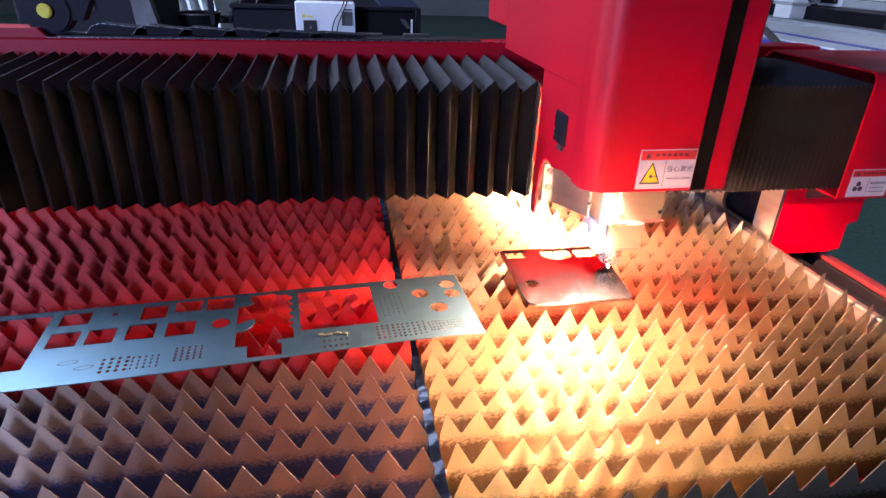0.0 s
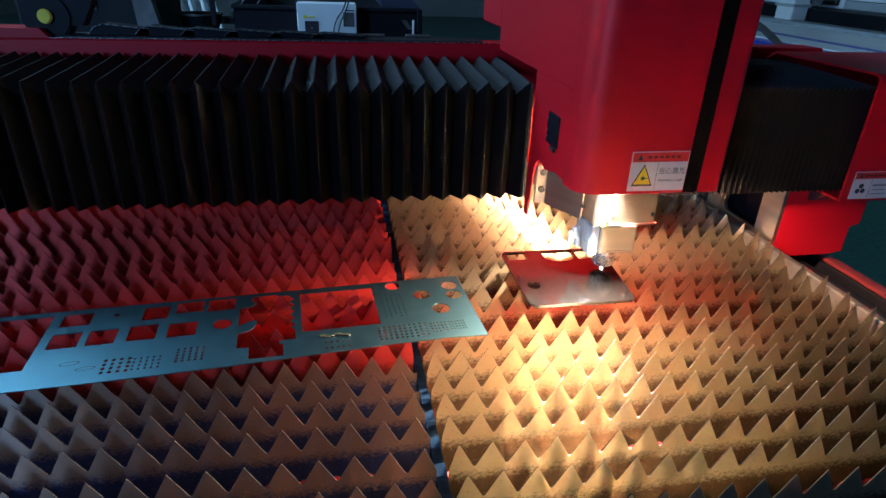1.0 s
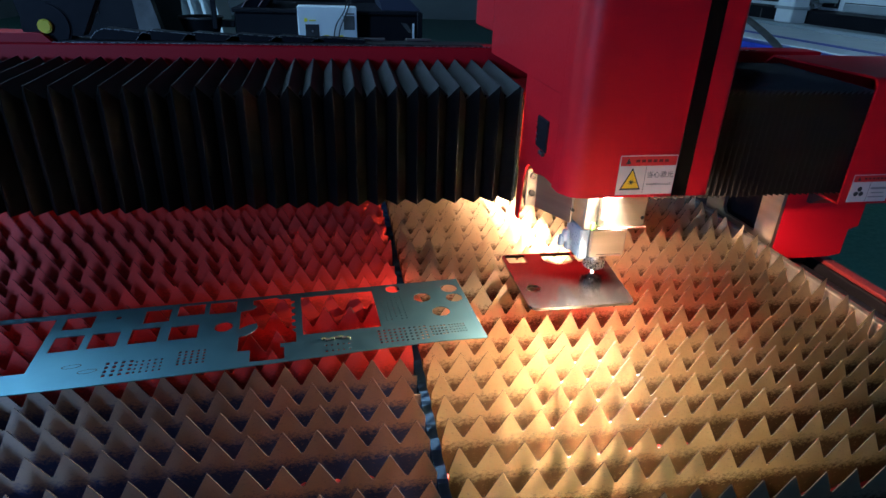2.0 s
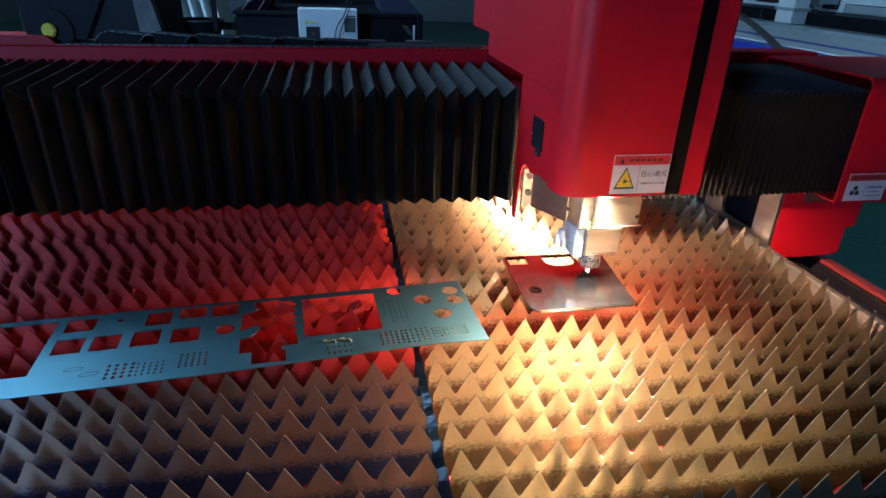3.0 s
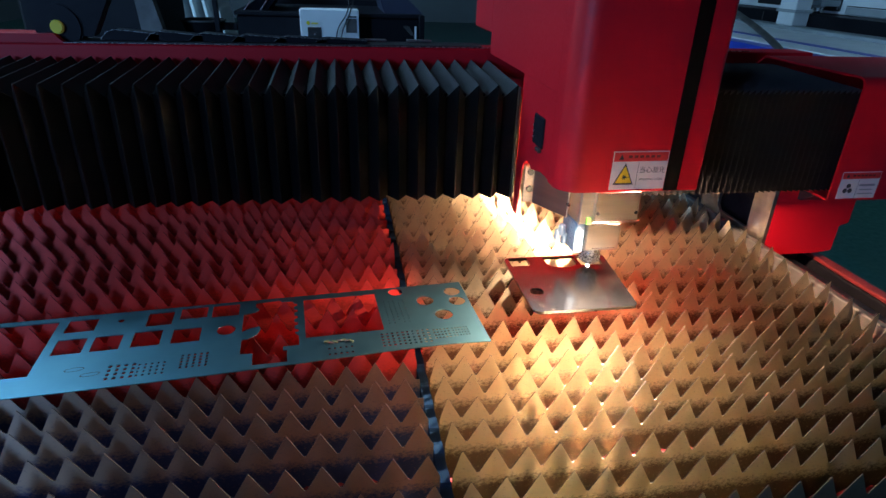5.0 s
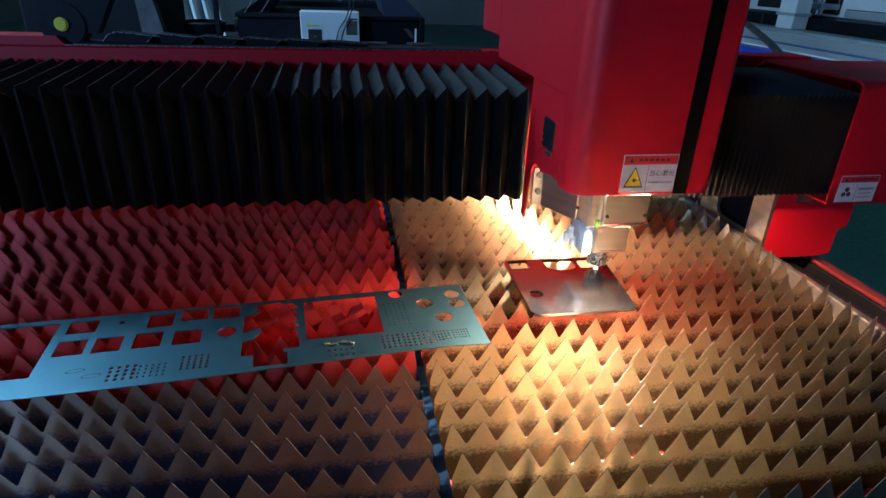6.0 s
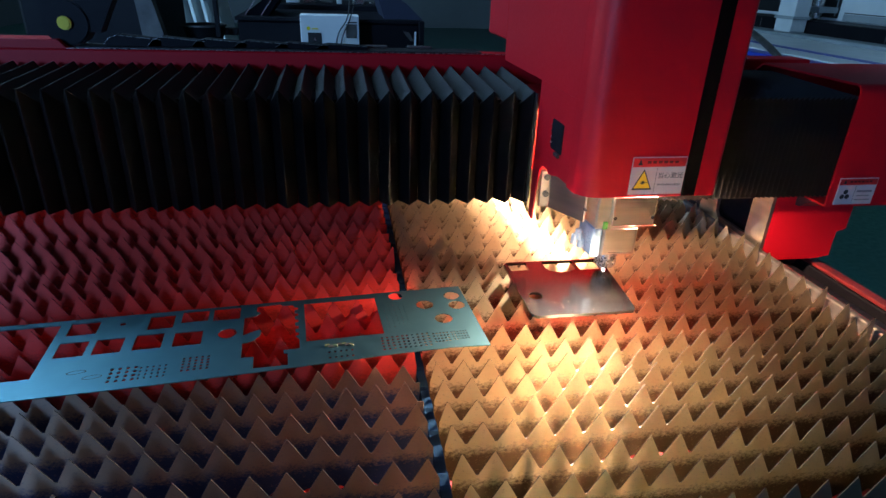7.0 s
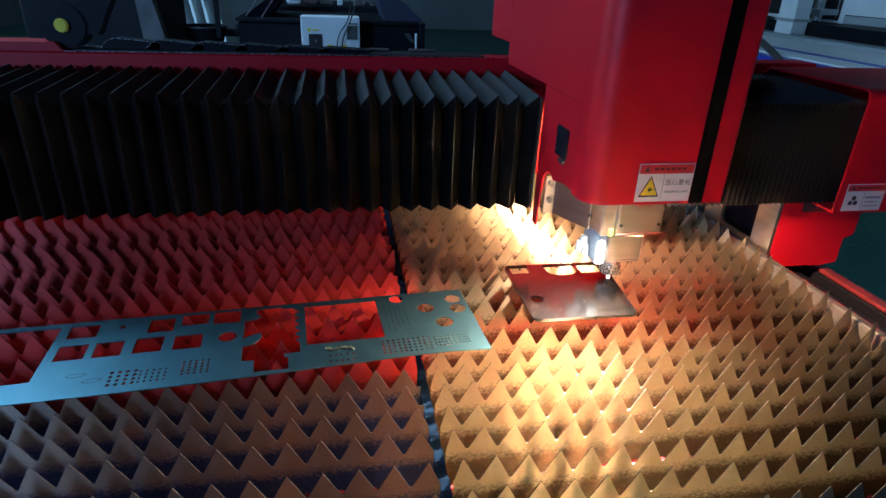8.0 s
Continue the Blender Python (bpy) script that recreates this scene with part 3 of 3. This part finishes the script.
def warning_label(x0, x1, z0, z1, y, parent, fan):
    """A white warning label with a red heading; fan: a fan sign instead of the yellow triangle."""
    base = part("warning_label", box(x0, x1, y - 0.0012, y - 0.0002, z0, z1, 0.0003), LABEL_WHITE, parent, "white warning label with a red heading")
    w, h = x1 - x0, z1 - z0
    part("heading", box(x0 + 0.0015, x1 - 0.0015, y - 0.0016, y - 0.00125, z1 - 0.26 * h, z1 - 0.0015, 0), LABEL_RED, base)
    part("divider", box(x0 + 0.47 * w, x0 + 0.475 * w, y - 0.0016, y - 0.00125, z0 + 0.03 * h, z1 - 0.28 * h, 0), INK, base)
    part("symbol", extrude([(x0 + 0.10 * w, z1 - 0.21 * h), (x0 + 0.19 * w, z1 - 0.21 * h), (x0 + 0.145 * w, z1 - 0.06 * h)], "y", y - 0.0019, y - 0.00165), INK, base)
    for i in range(6):
        part("bar", box(x0 + (0.27 + 0.10 * i) * w, x0 + (0.34 + 0.10 * i) * w, y - 0.0019, y - 0.00165, z1 - 0.17 * h, z1 - 0.10 * h, 0), LABEL_DARK, base)
    if fan:
        cx, cz = x0 + 0.24 * w, z0 + 0.36 * h
        for k in range(3):
            a = radians(90 + 120 * k)
            part("fan_blade", cylinder(cx + 0.075 * w * math.cos(a), cz + 0.075 * w * math.sin(a), y - 0.0016, y - 0.00125, 0.058 * w, n=14, axis="y"), INK, base)
        for i, (a, b) in enumerate(((0.52, 0.92), (0.55, 0.88), (0.52, 0.92))):
            part("bar", box(x0 + a * w, x0 + b * w, y - 0.0016, y - 0.00125, z0 + (0.46 - 0.15 * i) * h, z0 + (0.54 - 0.15 * i - 0.04 * (i > 0)) * h, 0), LABEL_GREY, base)
    else:
        tri = lambda k: [(x0 + (0.24 - 0.185 * k) * w, z0 + (0.37 - 0.24 * k) * h), (x0 + (0.24 + 0.185 * k) * w, z0 + (0.37 - 0.24 * k) * h), (x0 + 0.24 * w, z0 + (0.37 + 0.32 * k) * h)]
        part("triangle", extrude(tri(1.0), "y", y - 0.0016, y - 0.00125), INK, base)
        part("triangle_field", extrude(tri(0.80), "y", y - 0.0019, y - 0.00165), LABEL_YELLOW, base)
        cx, cz = x0 + 0.24 * w, z0 + 0.33 * h
        star = [(cx + w * (0.055 if k % 2 else 0.02) * math.cos(radians(22.5 * k)), cz + w * (0.055 if k % 2 else 0.02) * math.sin(radians(22.5 * k))) for k in range(16)]
        part("burst", extrude(star, "y", y - 0.0022, y - 0.00195), INK, base)
        part("ray", box(cx, cx + 0.10 * w, y - 0.0022, y - 0.00195, cz - 0.004 * w, cz + 0.004 * w, 0), INK, base)
        text("lettering", "\u5f53\u5fc3\u6fc0\u5149", x0 + 0.735 * w, z0 + 0.50 * h, y - 0.0014, 0.0110, base)
        text("lettering", "WARNING LASER", x0 + 0.735 * w, z0 + 0.26 * h, y - 0.0014, 0.0052, base)
    return base


warning_label(0.2925, 0.3850, 1.0505, 1.1125, YF, head, False)
warning_label(0.882, 0.972, 0.955, 1.012, 0.37, gantry, True)

# ---- the cable chain on the beam ----
chain = thing("cable_chain", "dark cable chain link with a yellow cap rolling on the beam", "cable chain")
part("link_disc", cylinder(0, 0, 0.718, 0.760, 0.044, n=36, axis="y", bevel=0.003), DARK_MACHINE, chain, "dark rounded link")
part("cap", cylinder(0, 0, 0.711, 0.7175, 0.0125, 0.0135, 20, axis="y", bevel=0.002), YELLOW, chain, "yellow round cap")
part("link_arm", extrude([(-0.01, -0.012), (0.06, -0.018), (0.11, 0.075), (0.075, 0.115), (0.0, 0.120), (-0.05, 0.06), (-0.04, 0.0)], "y", 0.722, 0.756), DARK_MACHINE, chain, "dark link side plate")
cable_run = thing("cable_run", "dark cable chain links with pale edges lying along the beam", "cable chain")
for i in range(6):
    x = -0.575 + 0.083 * i
    h = 0.020 - 0.0022 * i
    pl = [(x, 1.2060), (x + 0.012, 1.2060 + h * 0.7), (x + 0.028, 1.2060 + h), (x + 0.11, 1.2055 + h * 0.62), (x + 0.11, 1.2055)]
    part("link", extrude(pl, "y", 0.712, 0.750), DARK_MACHINE, cable_run)
    rim = bmesh.new()
    for (ax, az), (bx, bz) in zip(pl[:3], pl[1:4]):
        d = Vector((bx - ax, 0, bz - az))
        n = Vector((-d.z, 0, d.x)).normalized() * 0.0009
        q = [(ax, az), (bx, bz), (bx + n.x, bz + n.z), (ax + n.x, az + n.z)]
        extrude(q, "y", 0.7115, 0.7135, rim)
    part("rim", rim, STEEL, cable_run, "pale worn link edge")
for i in range(5):
    x = -0.36 + 0.10 * i
    part("tie_plate", box(x, x + 0.055, 0.7515, 0.764, 1.2055, 1.2105, 0.001), GREY, cable_run, "pale cable tie plate")

# ---- sheets on the bed ----
c = 0.012
corner = lambda x, y, a0, rr=c: arc(x, y, rr, a0, a0 + 90, 6)
plate_pts = [*corner(0.185 + c, 0.381 - c, 90), *corner(0.185 + 0.016, 0.183 + 0.016, 180, 0.016), *corner(0.369 - c, 0.183 + c, 270), *corner(0.385 - c, 0.381 - c, 0)]
ring = lambda x, y, rr, n=20: [(x + rr * math.cos(2 * math.pi * i / n), y + rr * math.sin(2 * math.pi * i / n)) for i in range(n)]
quad = lambda x0, x1, y0, y1: [(x0, y0), (x1, y0), (x1, y1), (x0, y1)]
half_moon = [(0.262, 0.376), (0.262, 0.360), *[(0.292 + 0.030 * math.cos(radians(a)), 0.352 + 0.020 * math.sin(radians(a))) for a in range(190, 351, 20)], (0.322, 0.376)]
plate = part("steel_plate", sheet_metal(plate_pts, [quad(0.193, 0.229, 0.346, 0.3765), half_moon, quad(0.327, 0.3705, 0.338, 0.3765), ring(0.2105, 0.249, 0.0125)], 0.8515, 0.8565), PLATE)
tagged(plate, "small dark steel plate with rounded corners and cut-outs", "metal plate")

# the long sheet: u runs from its short end, v across it
rect = lambda u0, u1, v0, v1, du=0.0: [(u0, v0), (u1, v0), (u1 + du, v1), (u0 + du, v1)]
holes = [rect(0.632, 0.800, 0.012, 0.147), rect(0.577, 0.618, 0.012, 0.046), rect(0.580, 0.619, 0.065, 0.103), rect(0.532, 0.570, 0.065, 0.103), rect(0.469, 0.506, 0.012, 0.049),
         rect(0.478, 0.517, 0.063, 0.102), rect(0.423, 0.463, 0.066, 0.103), rect(0.419, 0.459, 0.006, 0.038), rect(0.371, 0.412, 0.006, 0.041), rect(0.153, 0.271, 0.013, 0.126),
         ring(0.387, 0.081, 0.0135), ring(0.544, 0.025, 0.0045, 10),
         ring(0.117, 0.015, 0.0125), ring(0.073, 0.052, 0.0145), ring(0.021, 0.030, 0.0140), ring(0.020, 0.062, 0.0140), ring(0.052, 0.100, 0.0145)]
ragged = [(0.346, 0.009), (0.309, 0.006), (0.305, 0.012), (0.288, 0.013)]
for i in range(5):
    ragged += [(0.2865, 0.020 + 0.019 * i), (0.281, 0.022 + 0.019 * i), (0.281, 0.030 + 0.019 * i), (0.2865, 0.032 + 0.019 * i)]
ragged += [(0.281, 0.116), (0.281, 0.142), (0.304, 0.142), (0.304, 0.150), (0.2985, 0.151), (0.2985, 0.180), (0.346, 0.179), (0.346, 0.151), (0.3635, 0.150)]
ragged += [(0.3635 - 0.027 * math.sin(radians(a)), 0.113 - 0.030 * (1 - math.cos(radians(a)))) for a in (0, 20, 40, 60, 80)] + [(0.339, 0.080), (0.352, 0.084), (0.364, 0.092)]
ragged += [(0.364, 0.041), (0.346, 0.038), (0.340, 0.030), (0.346, 0.024)]
holes.append(ragged)


def perforation(u0, u1, v0, v1, nu, nv, rr, skip=0.0):
    for i in range(nu):
        for j in range(nv):
            if random.random() >= skip:
                holes.append(ring(u0 + (u1 - u0) * i / (nu - 1), v0 + (v1 - v0) * j / (nv - 1), rr, 6))


perforation(0.502, 0.532, 0.145, 0.172, 4, 4, 0.0031)
perforation(0.463, 0.495, 0.148, 0.172, 5, 4, 0.0021)
perforation(0.408, 0.441, 0.137, 0.165, 5, 5, 0.0025)
perforation(0.110, 0.142, 0.044, 0.110, 5, 9, 0.0015, 0.06)
perforation(0.127, 0.159, 0.138, 0.168, 5, 5, 0.0025)
perforation(0.088, 0.120, 0.138, 0.169, 5, 5, 0.0025)
perforation(0.057, 0.079, 0.141, 0.163, 5, 4, 0.0023)
perforation(0.027, 0.050, 0.142, 0.162, 6, 4, 0.0019)
perforation(0.206, 0.239, 0.160, 0.174, 5, 2, 0.0024)
front_edge = [(0.86 - 0.04 * i, 0.182 + 0.009 * math.sin(math.pi * min(1, (i + 2) / 20.0))) for i in range(21)]
sheet_outline = [(0.0, 0.0), (0.86, 0.0), *front_edge, (0.0, 0.187)]
bm = sheet_metal(sheet_outline, holes, 0.0, 0.0015)
bmesh.ops.transform(bm, matrix=Matrix.Diagonal((-1, -1, 1, 1)), verts=bm.verts)
sheet = part("cut_sheet", bm, SHEET)
sheet.matrix_world = pose(0.083, 0.303, 0.8518, 0, 0, 4.343)
tagged(sheet, "thin galvanised steel sheet with many cut-outs lying on slats", "metal sheet")

for x, y in ((-0.577, -0.143), (-0.554, -0.158)):
    rim = bmesh.new()
    for i in range(24):
        q = [(x + k * 0.012 * math.cos(t) + k * 0.003 * math.sin(t), y + k * 0.0045 * math.sin(t)) for k, t in ((0.86, 2 * math.pi * i / 24), (1, 2 * math.pi * i / 24), (1, 2 * math.pi * (i + 1) / 24), (0.86, 2 * math.pi * (i + 1) / 24))]
        extrude(q, "z", 0.00155, 0.0017, rim)
    part("grinding_mark", rim, GREY, sheet, "dull oval grinding mark")
scrap = thing("metal_scrap", "tiny green and dark scraps lying on the cut sheet", "scrap", at=(-0.129, 0.14, 0.8534))
scrap_green = surface("green_scrap_paint", (0.012, 0.040, 0.016), (0.040, 0.045, 0.012), (0.5, 0.7), 0, 120, 400, 0.1)
for i in range(7):
    bm = box(-0.004, 0.004, -0.0022, 0.0022, 0, 0.0025, 0.0006)
    bmesh.ops.transform(bm, matrix=pose(-0.018 + 0.006 * i, random.uniform(-0.003, 0.004), 0, 0, 0, random.uniform(-60, 60)), verts=bm.verts)
    part("flake", bm, scrap_green if i % 2 == 0 else BLACK, scrap)

# ---- the hall beyond ----
cabinet = thing("black_cabinet", "low black machine cabinet standing on the green floor", "machine cabinet")
part("body", box(-0.74, 0.455, 3.62, 4.4, 0.0, 1.035, 0.01), DARK_MACHINE, cabinet)
part("top", box(-0.75, 0.465, 3.60, 4.42, 1.036, 1.060, 0.004), DARK_MACHINE, cabinet)
part("post", box(0.435, 0.470, 3.56, 3.60, 0.0, 1.058, 0.004), DARK_MACHINE, cabinet)
part("bright_stay", box(0.405, 0.418, 3.57, 3.585, 0.80, 0.99, 0.002), WHITE, cabinet, "pale upright stay")
part("flap", extrude([(0.33, 0.99), (0.37, 0.985), (0.405, 0.93), (0.38, 0.93)], "y", 3.585, 3.599), GREY, cabinet, "pale bent flap")
part("sloped_cover", extrude([(0.21, 1.0605), (0.47, 1.0605), (0.36, 1.16), (0.26, 1.22), (0.16, 1.22)], "y", 3.66, 4.3), surface("blue_grey_paint", (0.035, 0.042, 0.075), (0.028, 0.034, 0.06), (0.35, 0.5), 0, 4, 90, 0.04), cabinet, "dark blue-grey sloped cover")
part("sloped_cover", extrude([(-0.71, 1.0605), (-0.55, 1.0605), (-0.44, 1.20), (-0.52, 1.20)], "y", 3.70, 4.2), MATTE_BLACK, cabinet, "black sloped cover")
for x in (-0.70, -0.60):
    part("rim", extrude([(x, 1.061), (x + 0.008, 1.061), (x + 0.098, 1.18), (x + 0.090, 1.18)], "y", 3.685, 3.699), STEEL, cabinet, "bright bent rim")
unit = thing("control_box", "white control box with a dark socket fixed to black cabinet", "control box")
part("case", box(-0.335, 0.032, 3.45, 3.598, 0.60, 1.090, 0.004), WHITE, unit)
part("socket", box(-0.290, -0.205, 3.4465, 3.4498, 0.80, 0.985, 0.001), BLACK, unit, "dark socket opening")
part("knob", cylinder(-0.246, 0.945, 3.440, 3.4462, 0.008, n=12, axis="y"), STEEL, unit)
part("badge", cylinder(-0.285, 1.010, 3.4462, 3.4498, 0.011, n=14, axis="y"), YELLOW, unit, "yellow round badge")
part("print", box(-0.265, -0.225, 3.4465, 3.4498, 1.004, 1.012, 0), YELLOW, unit)
part("sticker", box(-0.050, 0.018, 3.4465, 3.4498, 0.955, 1.040, 0), GREY, unit, "grey printed sticker")
for x in (-0.175, -0.085):
    part("caution_tag", box(x, x + 0.03, 3.4465, 3.4498, 0.905, 0.922, 0), YELLOW, unit, "small yellow tag")
part("strip", box(-0.04, 0.018, 3.4465, 3.4498, 1.046, 1.054, 0), INK, unit)


def cable(points, radius, name, parent, material):
    c = bpy.data.curves.new(name, "CURVE")
    c.dimensions, c.bevel_depth, c.bevel_resolution = "3D", radius, 2
    sp = c.splines.new("BEZIER")
    sp.bezier_points.add(len(points) - 1)
    for b, q in zip(sp.bezier_points, points):
        b.co, b.handle_left_type, b.handle_right_type = q, "AUTO", "AUTO"
    c.materials.append(material)
    ob = new(name, c)
    ob.parent = parent
    return ob


cable([(-0.12, 3.44, 0.86), (-0.10, 3.42, 0.98), (-0.04, 3.42, 1.08), (-0.02, 3.44, 1.20)], 0.004, "cable", unit, BLACK)
cable([(-0.09, 3.44, 0.86), (-0.075, 3.42, 0.96), (-0.03, 3.42, 1.06), (0.02, 3.44, 1.20)], 0.004, "cable", unit, BLACK)

clutter = thing("tool_cart", "dark cart with tools and cables on its top", "tool cart")
part("body", box(-0.70, 0.30, 4.5, 5.2, 0.0, 1.10, 0.01), DARK_MACHINE, clutter)
for i in range(7):
    x = -0.62 + 0.13 * i
    part("tool", box(x, x + random.uniform(0.04, 0.1), 4.55, 4.75, 1.101, 1.12 + random.uniform(0, 0.06), 0.005), random.choice((GREY, WHITE, STEEL)), clutter)

machine = thing("dark_press", "tall dark machine housing behind the beam", "machine")
part("housing", box(-1.95, -1.22, 3.5, 4.4, 0.0, 1.55, 0.02), DARK_MACHINE, machine)
part("panel", box(-1.66, -1.50, 3.485, 3.498, 1.02, 1.16, 0.003), GREY, machine, "grey bent panel")
part("slope", extrude([(-1.24, 0.80), (-1.095, 0.80), (-1.19, 1.25), (-1.27, 1.25)], "y", 3.36, 3.44), GREY, machine, "grey slanting cover")
drum = thing("round_drum", "dark open drum with a pale rim on a stand", "drum")
bm = cylinder(-0.97, 3.75, 0.90, 0.985, 0.11, 0.135, 32)
part("bowl", bm, DARK_MACHINE, drum)
rim = bmesh.new()
for i in range(32):
    a, b = 2 * math.pi * i / 32, 2 * math.pi * (i + 1) / 32
    q = [(-0.97 + rr * math.cos(t), 3.75 + rr * math.sin(t)) for rr, t in ((0.128, a), (0.142, a), (0.142, b), (0.128, b))]
    extrude(q, "z", 0.9855, 0.996, rim)
part("rim", rim, GREY, drum, "pale worn rim")
part("stand", box(-1.02, -0.92, 3.70, 3.80, 0.0, 0.899, 0.005), DARK_MACHINE, drum)
part("arm", box(-0.862, -0.760, 3.74, 3.80, 0.93, 0.975, 0.004), DARK_MACHINE, drum)
part("lever", box(-0.875, -0.845, 3.60, 3.63, 0.93, 1.30, 0.004), DARK_MACHINE, drum)
rack = thing("pale_rack", "pale rack of striped panels leaning by the wall", "rack")
for i in range(7):
    o = part("panel", box(-0.02, 0.02, -0.5, 0.5, 0.0, 1.9, 0.004), WHITE, rack)
    o.matrix_local = pose(-2.55 + 0.16 * i, 9.0, 0.0, 0, -9, 0)
part("base", box(-2.8, -1.4, 8.4, 9.6, 0.0, 0.03, 0.004), GREY, rack)

BLUE = surface("blue_paint", (0.02, 0.06, 0.45), (0.02, 0.05, 0.36), (0.3, 0.45))
PALE = surface("pale_grey_enamel", (0.34, 0.37, 0.38), (0.27, 0.30, 0.31), (0.35, 0.5), 0, 4, 90, 0.03)
table = thing("white_machine_table", "long white machine table with blue side rail and stripe", "machine table")
part("top", box(3.47, 4.655, 2.2, 7.6, 0.80, 0.86, 0.006), WHITE, table)
part("side_rail", box(3.30, 3.469, 2.2, 7.6, 0.74, 0.850, 0.006), BLUE, table, "blue side rail")
part("stripe", box(3.76, 3.86, 2.25, 5.35, 0.8605, 0.864, 0.001), BLUE, table, "blue stripe along the top")
for x in (3.6, 4.45):
    for y in (2.4, 4.8, 7.2):
        part("leg", box(x, x + 0.12, y, y + 0.12, 0.0, 0.799, 0.005), GREY, table)
cable([(3.24, 3.60, 0.83), (3.33, 3.83, 0.875), (3.48, 4.25, 0.94), (3.72, 5.0, 1.04), (3.90, 5.6, 1.12), (3.95, 5.9, 0.875)], 0.027, "hose", table, GREY)
bench = thing("black_machine_bed", "long black machine bed with a grey ledge", "machine bed")
part("body", box(4.90, 5.9, 2.6, 8.4, 0.0, 1.02, 0.01), DARK_MACHINE, bench)
part("ledge", box(4.66, 4.898, 2.6, 8.4, 0.80, 0.895, 0.006), PALE, bench, "grey side ledge")
for y in (3.2, 4.4, 6.2, 7.4):
    part("cover_seam", box(4.896, 4.8995, y, y + 0.012, 0.90, 1.0, 0), GREY, bench)
router = thing("white_machine", "white machine housing with dark windows and a spindle", "machine")
part("column", box(4.70, 4.89, 5.44, 5.70, 0.896, 1.75, 0.01), WHITE, router, "white upright column")
part("collar", box(4.685, 4.90, 5.42, 5.72, 1.03, 1.06, 0.004), PALE, router)
part("bridge", box(5.30, 5.85, 4.2, 7.8, 1.021, 1.9, 0.01), WHITE, router)
for y0, y1, z0, z1 in ((5.50, 5.76, 1.05, 1.30), (5.82, 6.08, 1.05, 1.30), (6.25, 6.9, 1.06, 1.35)):
    w = part("window", box(5.285, 5.2995, y0, y1, z0, z1, 0.004), BLACK, router, "dark window")
    part("window_rim", box(5.280, 5.2845, y0 + 0.03, y0 + 0.045, z0 + 0.02, z1 - 0.02, 0), PALE, w)
part("panel_seam", box(5.292, 5.2995, 4.25, 5.42, 1.105, 1.115, 0), GREY, router, "grey panel seam")
part("lower_panel", box(5.284, 5.2995, 4.25, 5.42, 1.03, 1.10, 0.003), PALE, router, "pale grey lower panel")
spindle = part("spindle", cylinder(5.12, 5.62, 1.04, 1.40, 0.055, n=20, bevel=0.004), STEEL, router)
part("spindle_box", box(5.04, 5.2795, 5.50, 5.74, 1.10, 1.16, 0.006), PALE, router)
part("spindle_foot", cylinder(5.12, 5.62, 1.0205, 1.0395, 0.03, n=16), BLACK, spindle)
part("yellow_stripe", box(5.290, 5.2995, 4.3, 5.4, 1.30, 1.33, 0), YELLOW, router)


# ---- what moves ----
# t, the head's way along the beam, the beam's way along the bed
TRAVEL = [(0, 0.0401, -0.0208), (0.5, 0.0315, -0.0207), (1, 0.0228, -0.0207), (1.5, 0.0144, -0.0208), (2.2, 0.0018, -0.0208), (2.35, 0.0002, -0.0192), (3, 0.0, -0.0083),
          (3.5, 0.0, 0.0), (4, 0.0, 0.0074), (4.5, 0.0, 0.0156), (4.65, 0.0008, 0.0174), (5.2, 0.0105, 0.0176), (6, 0.024, 0.0175), (6.5, 0.0329, 0.0175), (6.95, 0.0398, 0.0166), (7.1, 0.0403, 0.0145),
          (7.5, 0.0408, 0.0074), (8, 0.0403, -0.001)]


def motions():
    walk(gantry, [(t, pose(0, dy, 0)) for t, dx, dy in TRAVEL])
    walk(head, [(t, pose(dx, dy, 0)) for t, dx, dy in TRAVEL])
    walk(cable_run, [(t, pose(0, dy, 0)) for t, dx, dy in TRAVEL])
    walk(chain, [(t, pose(-0.652 + 0.33 * dx, dy, 1.2255 + 0.53 * dx)) for t, dx, dy in TRAVEL])
    for ob, folds in (left_bellows, right_bellows):
        walk(ob, [(t, pose(0, dy, 0)) for t, dx, dy in TRAVEL])
        for f, x, share in folds:
            if share > 0:
                walk(f, [(t, pose(x + share * dx, 0, 0)) for t, dx, dy in TRAVEL])


motions()
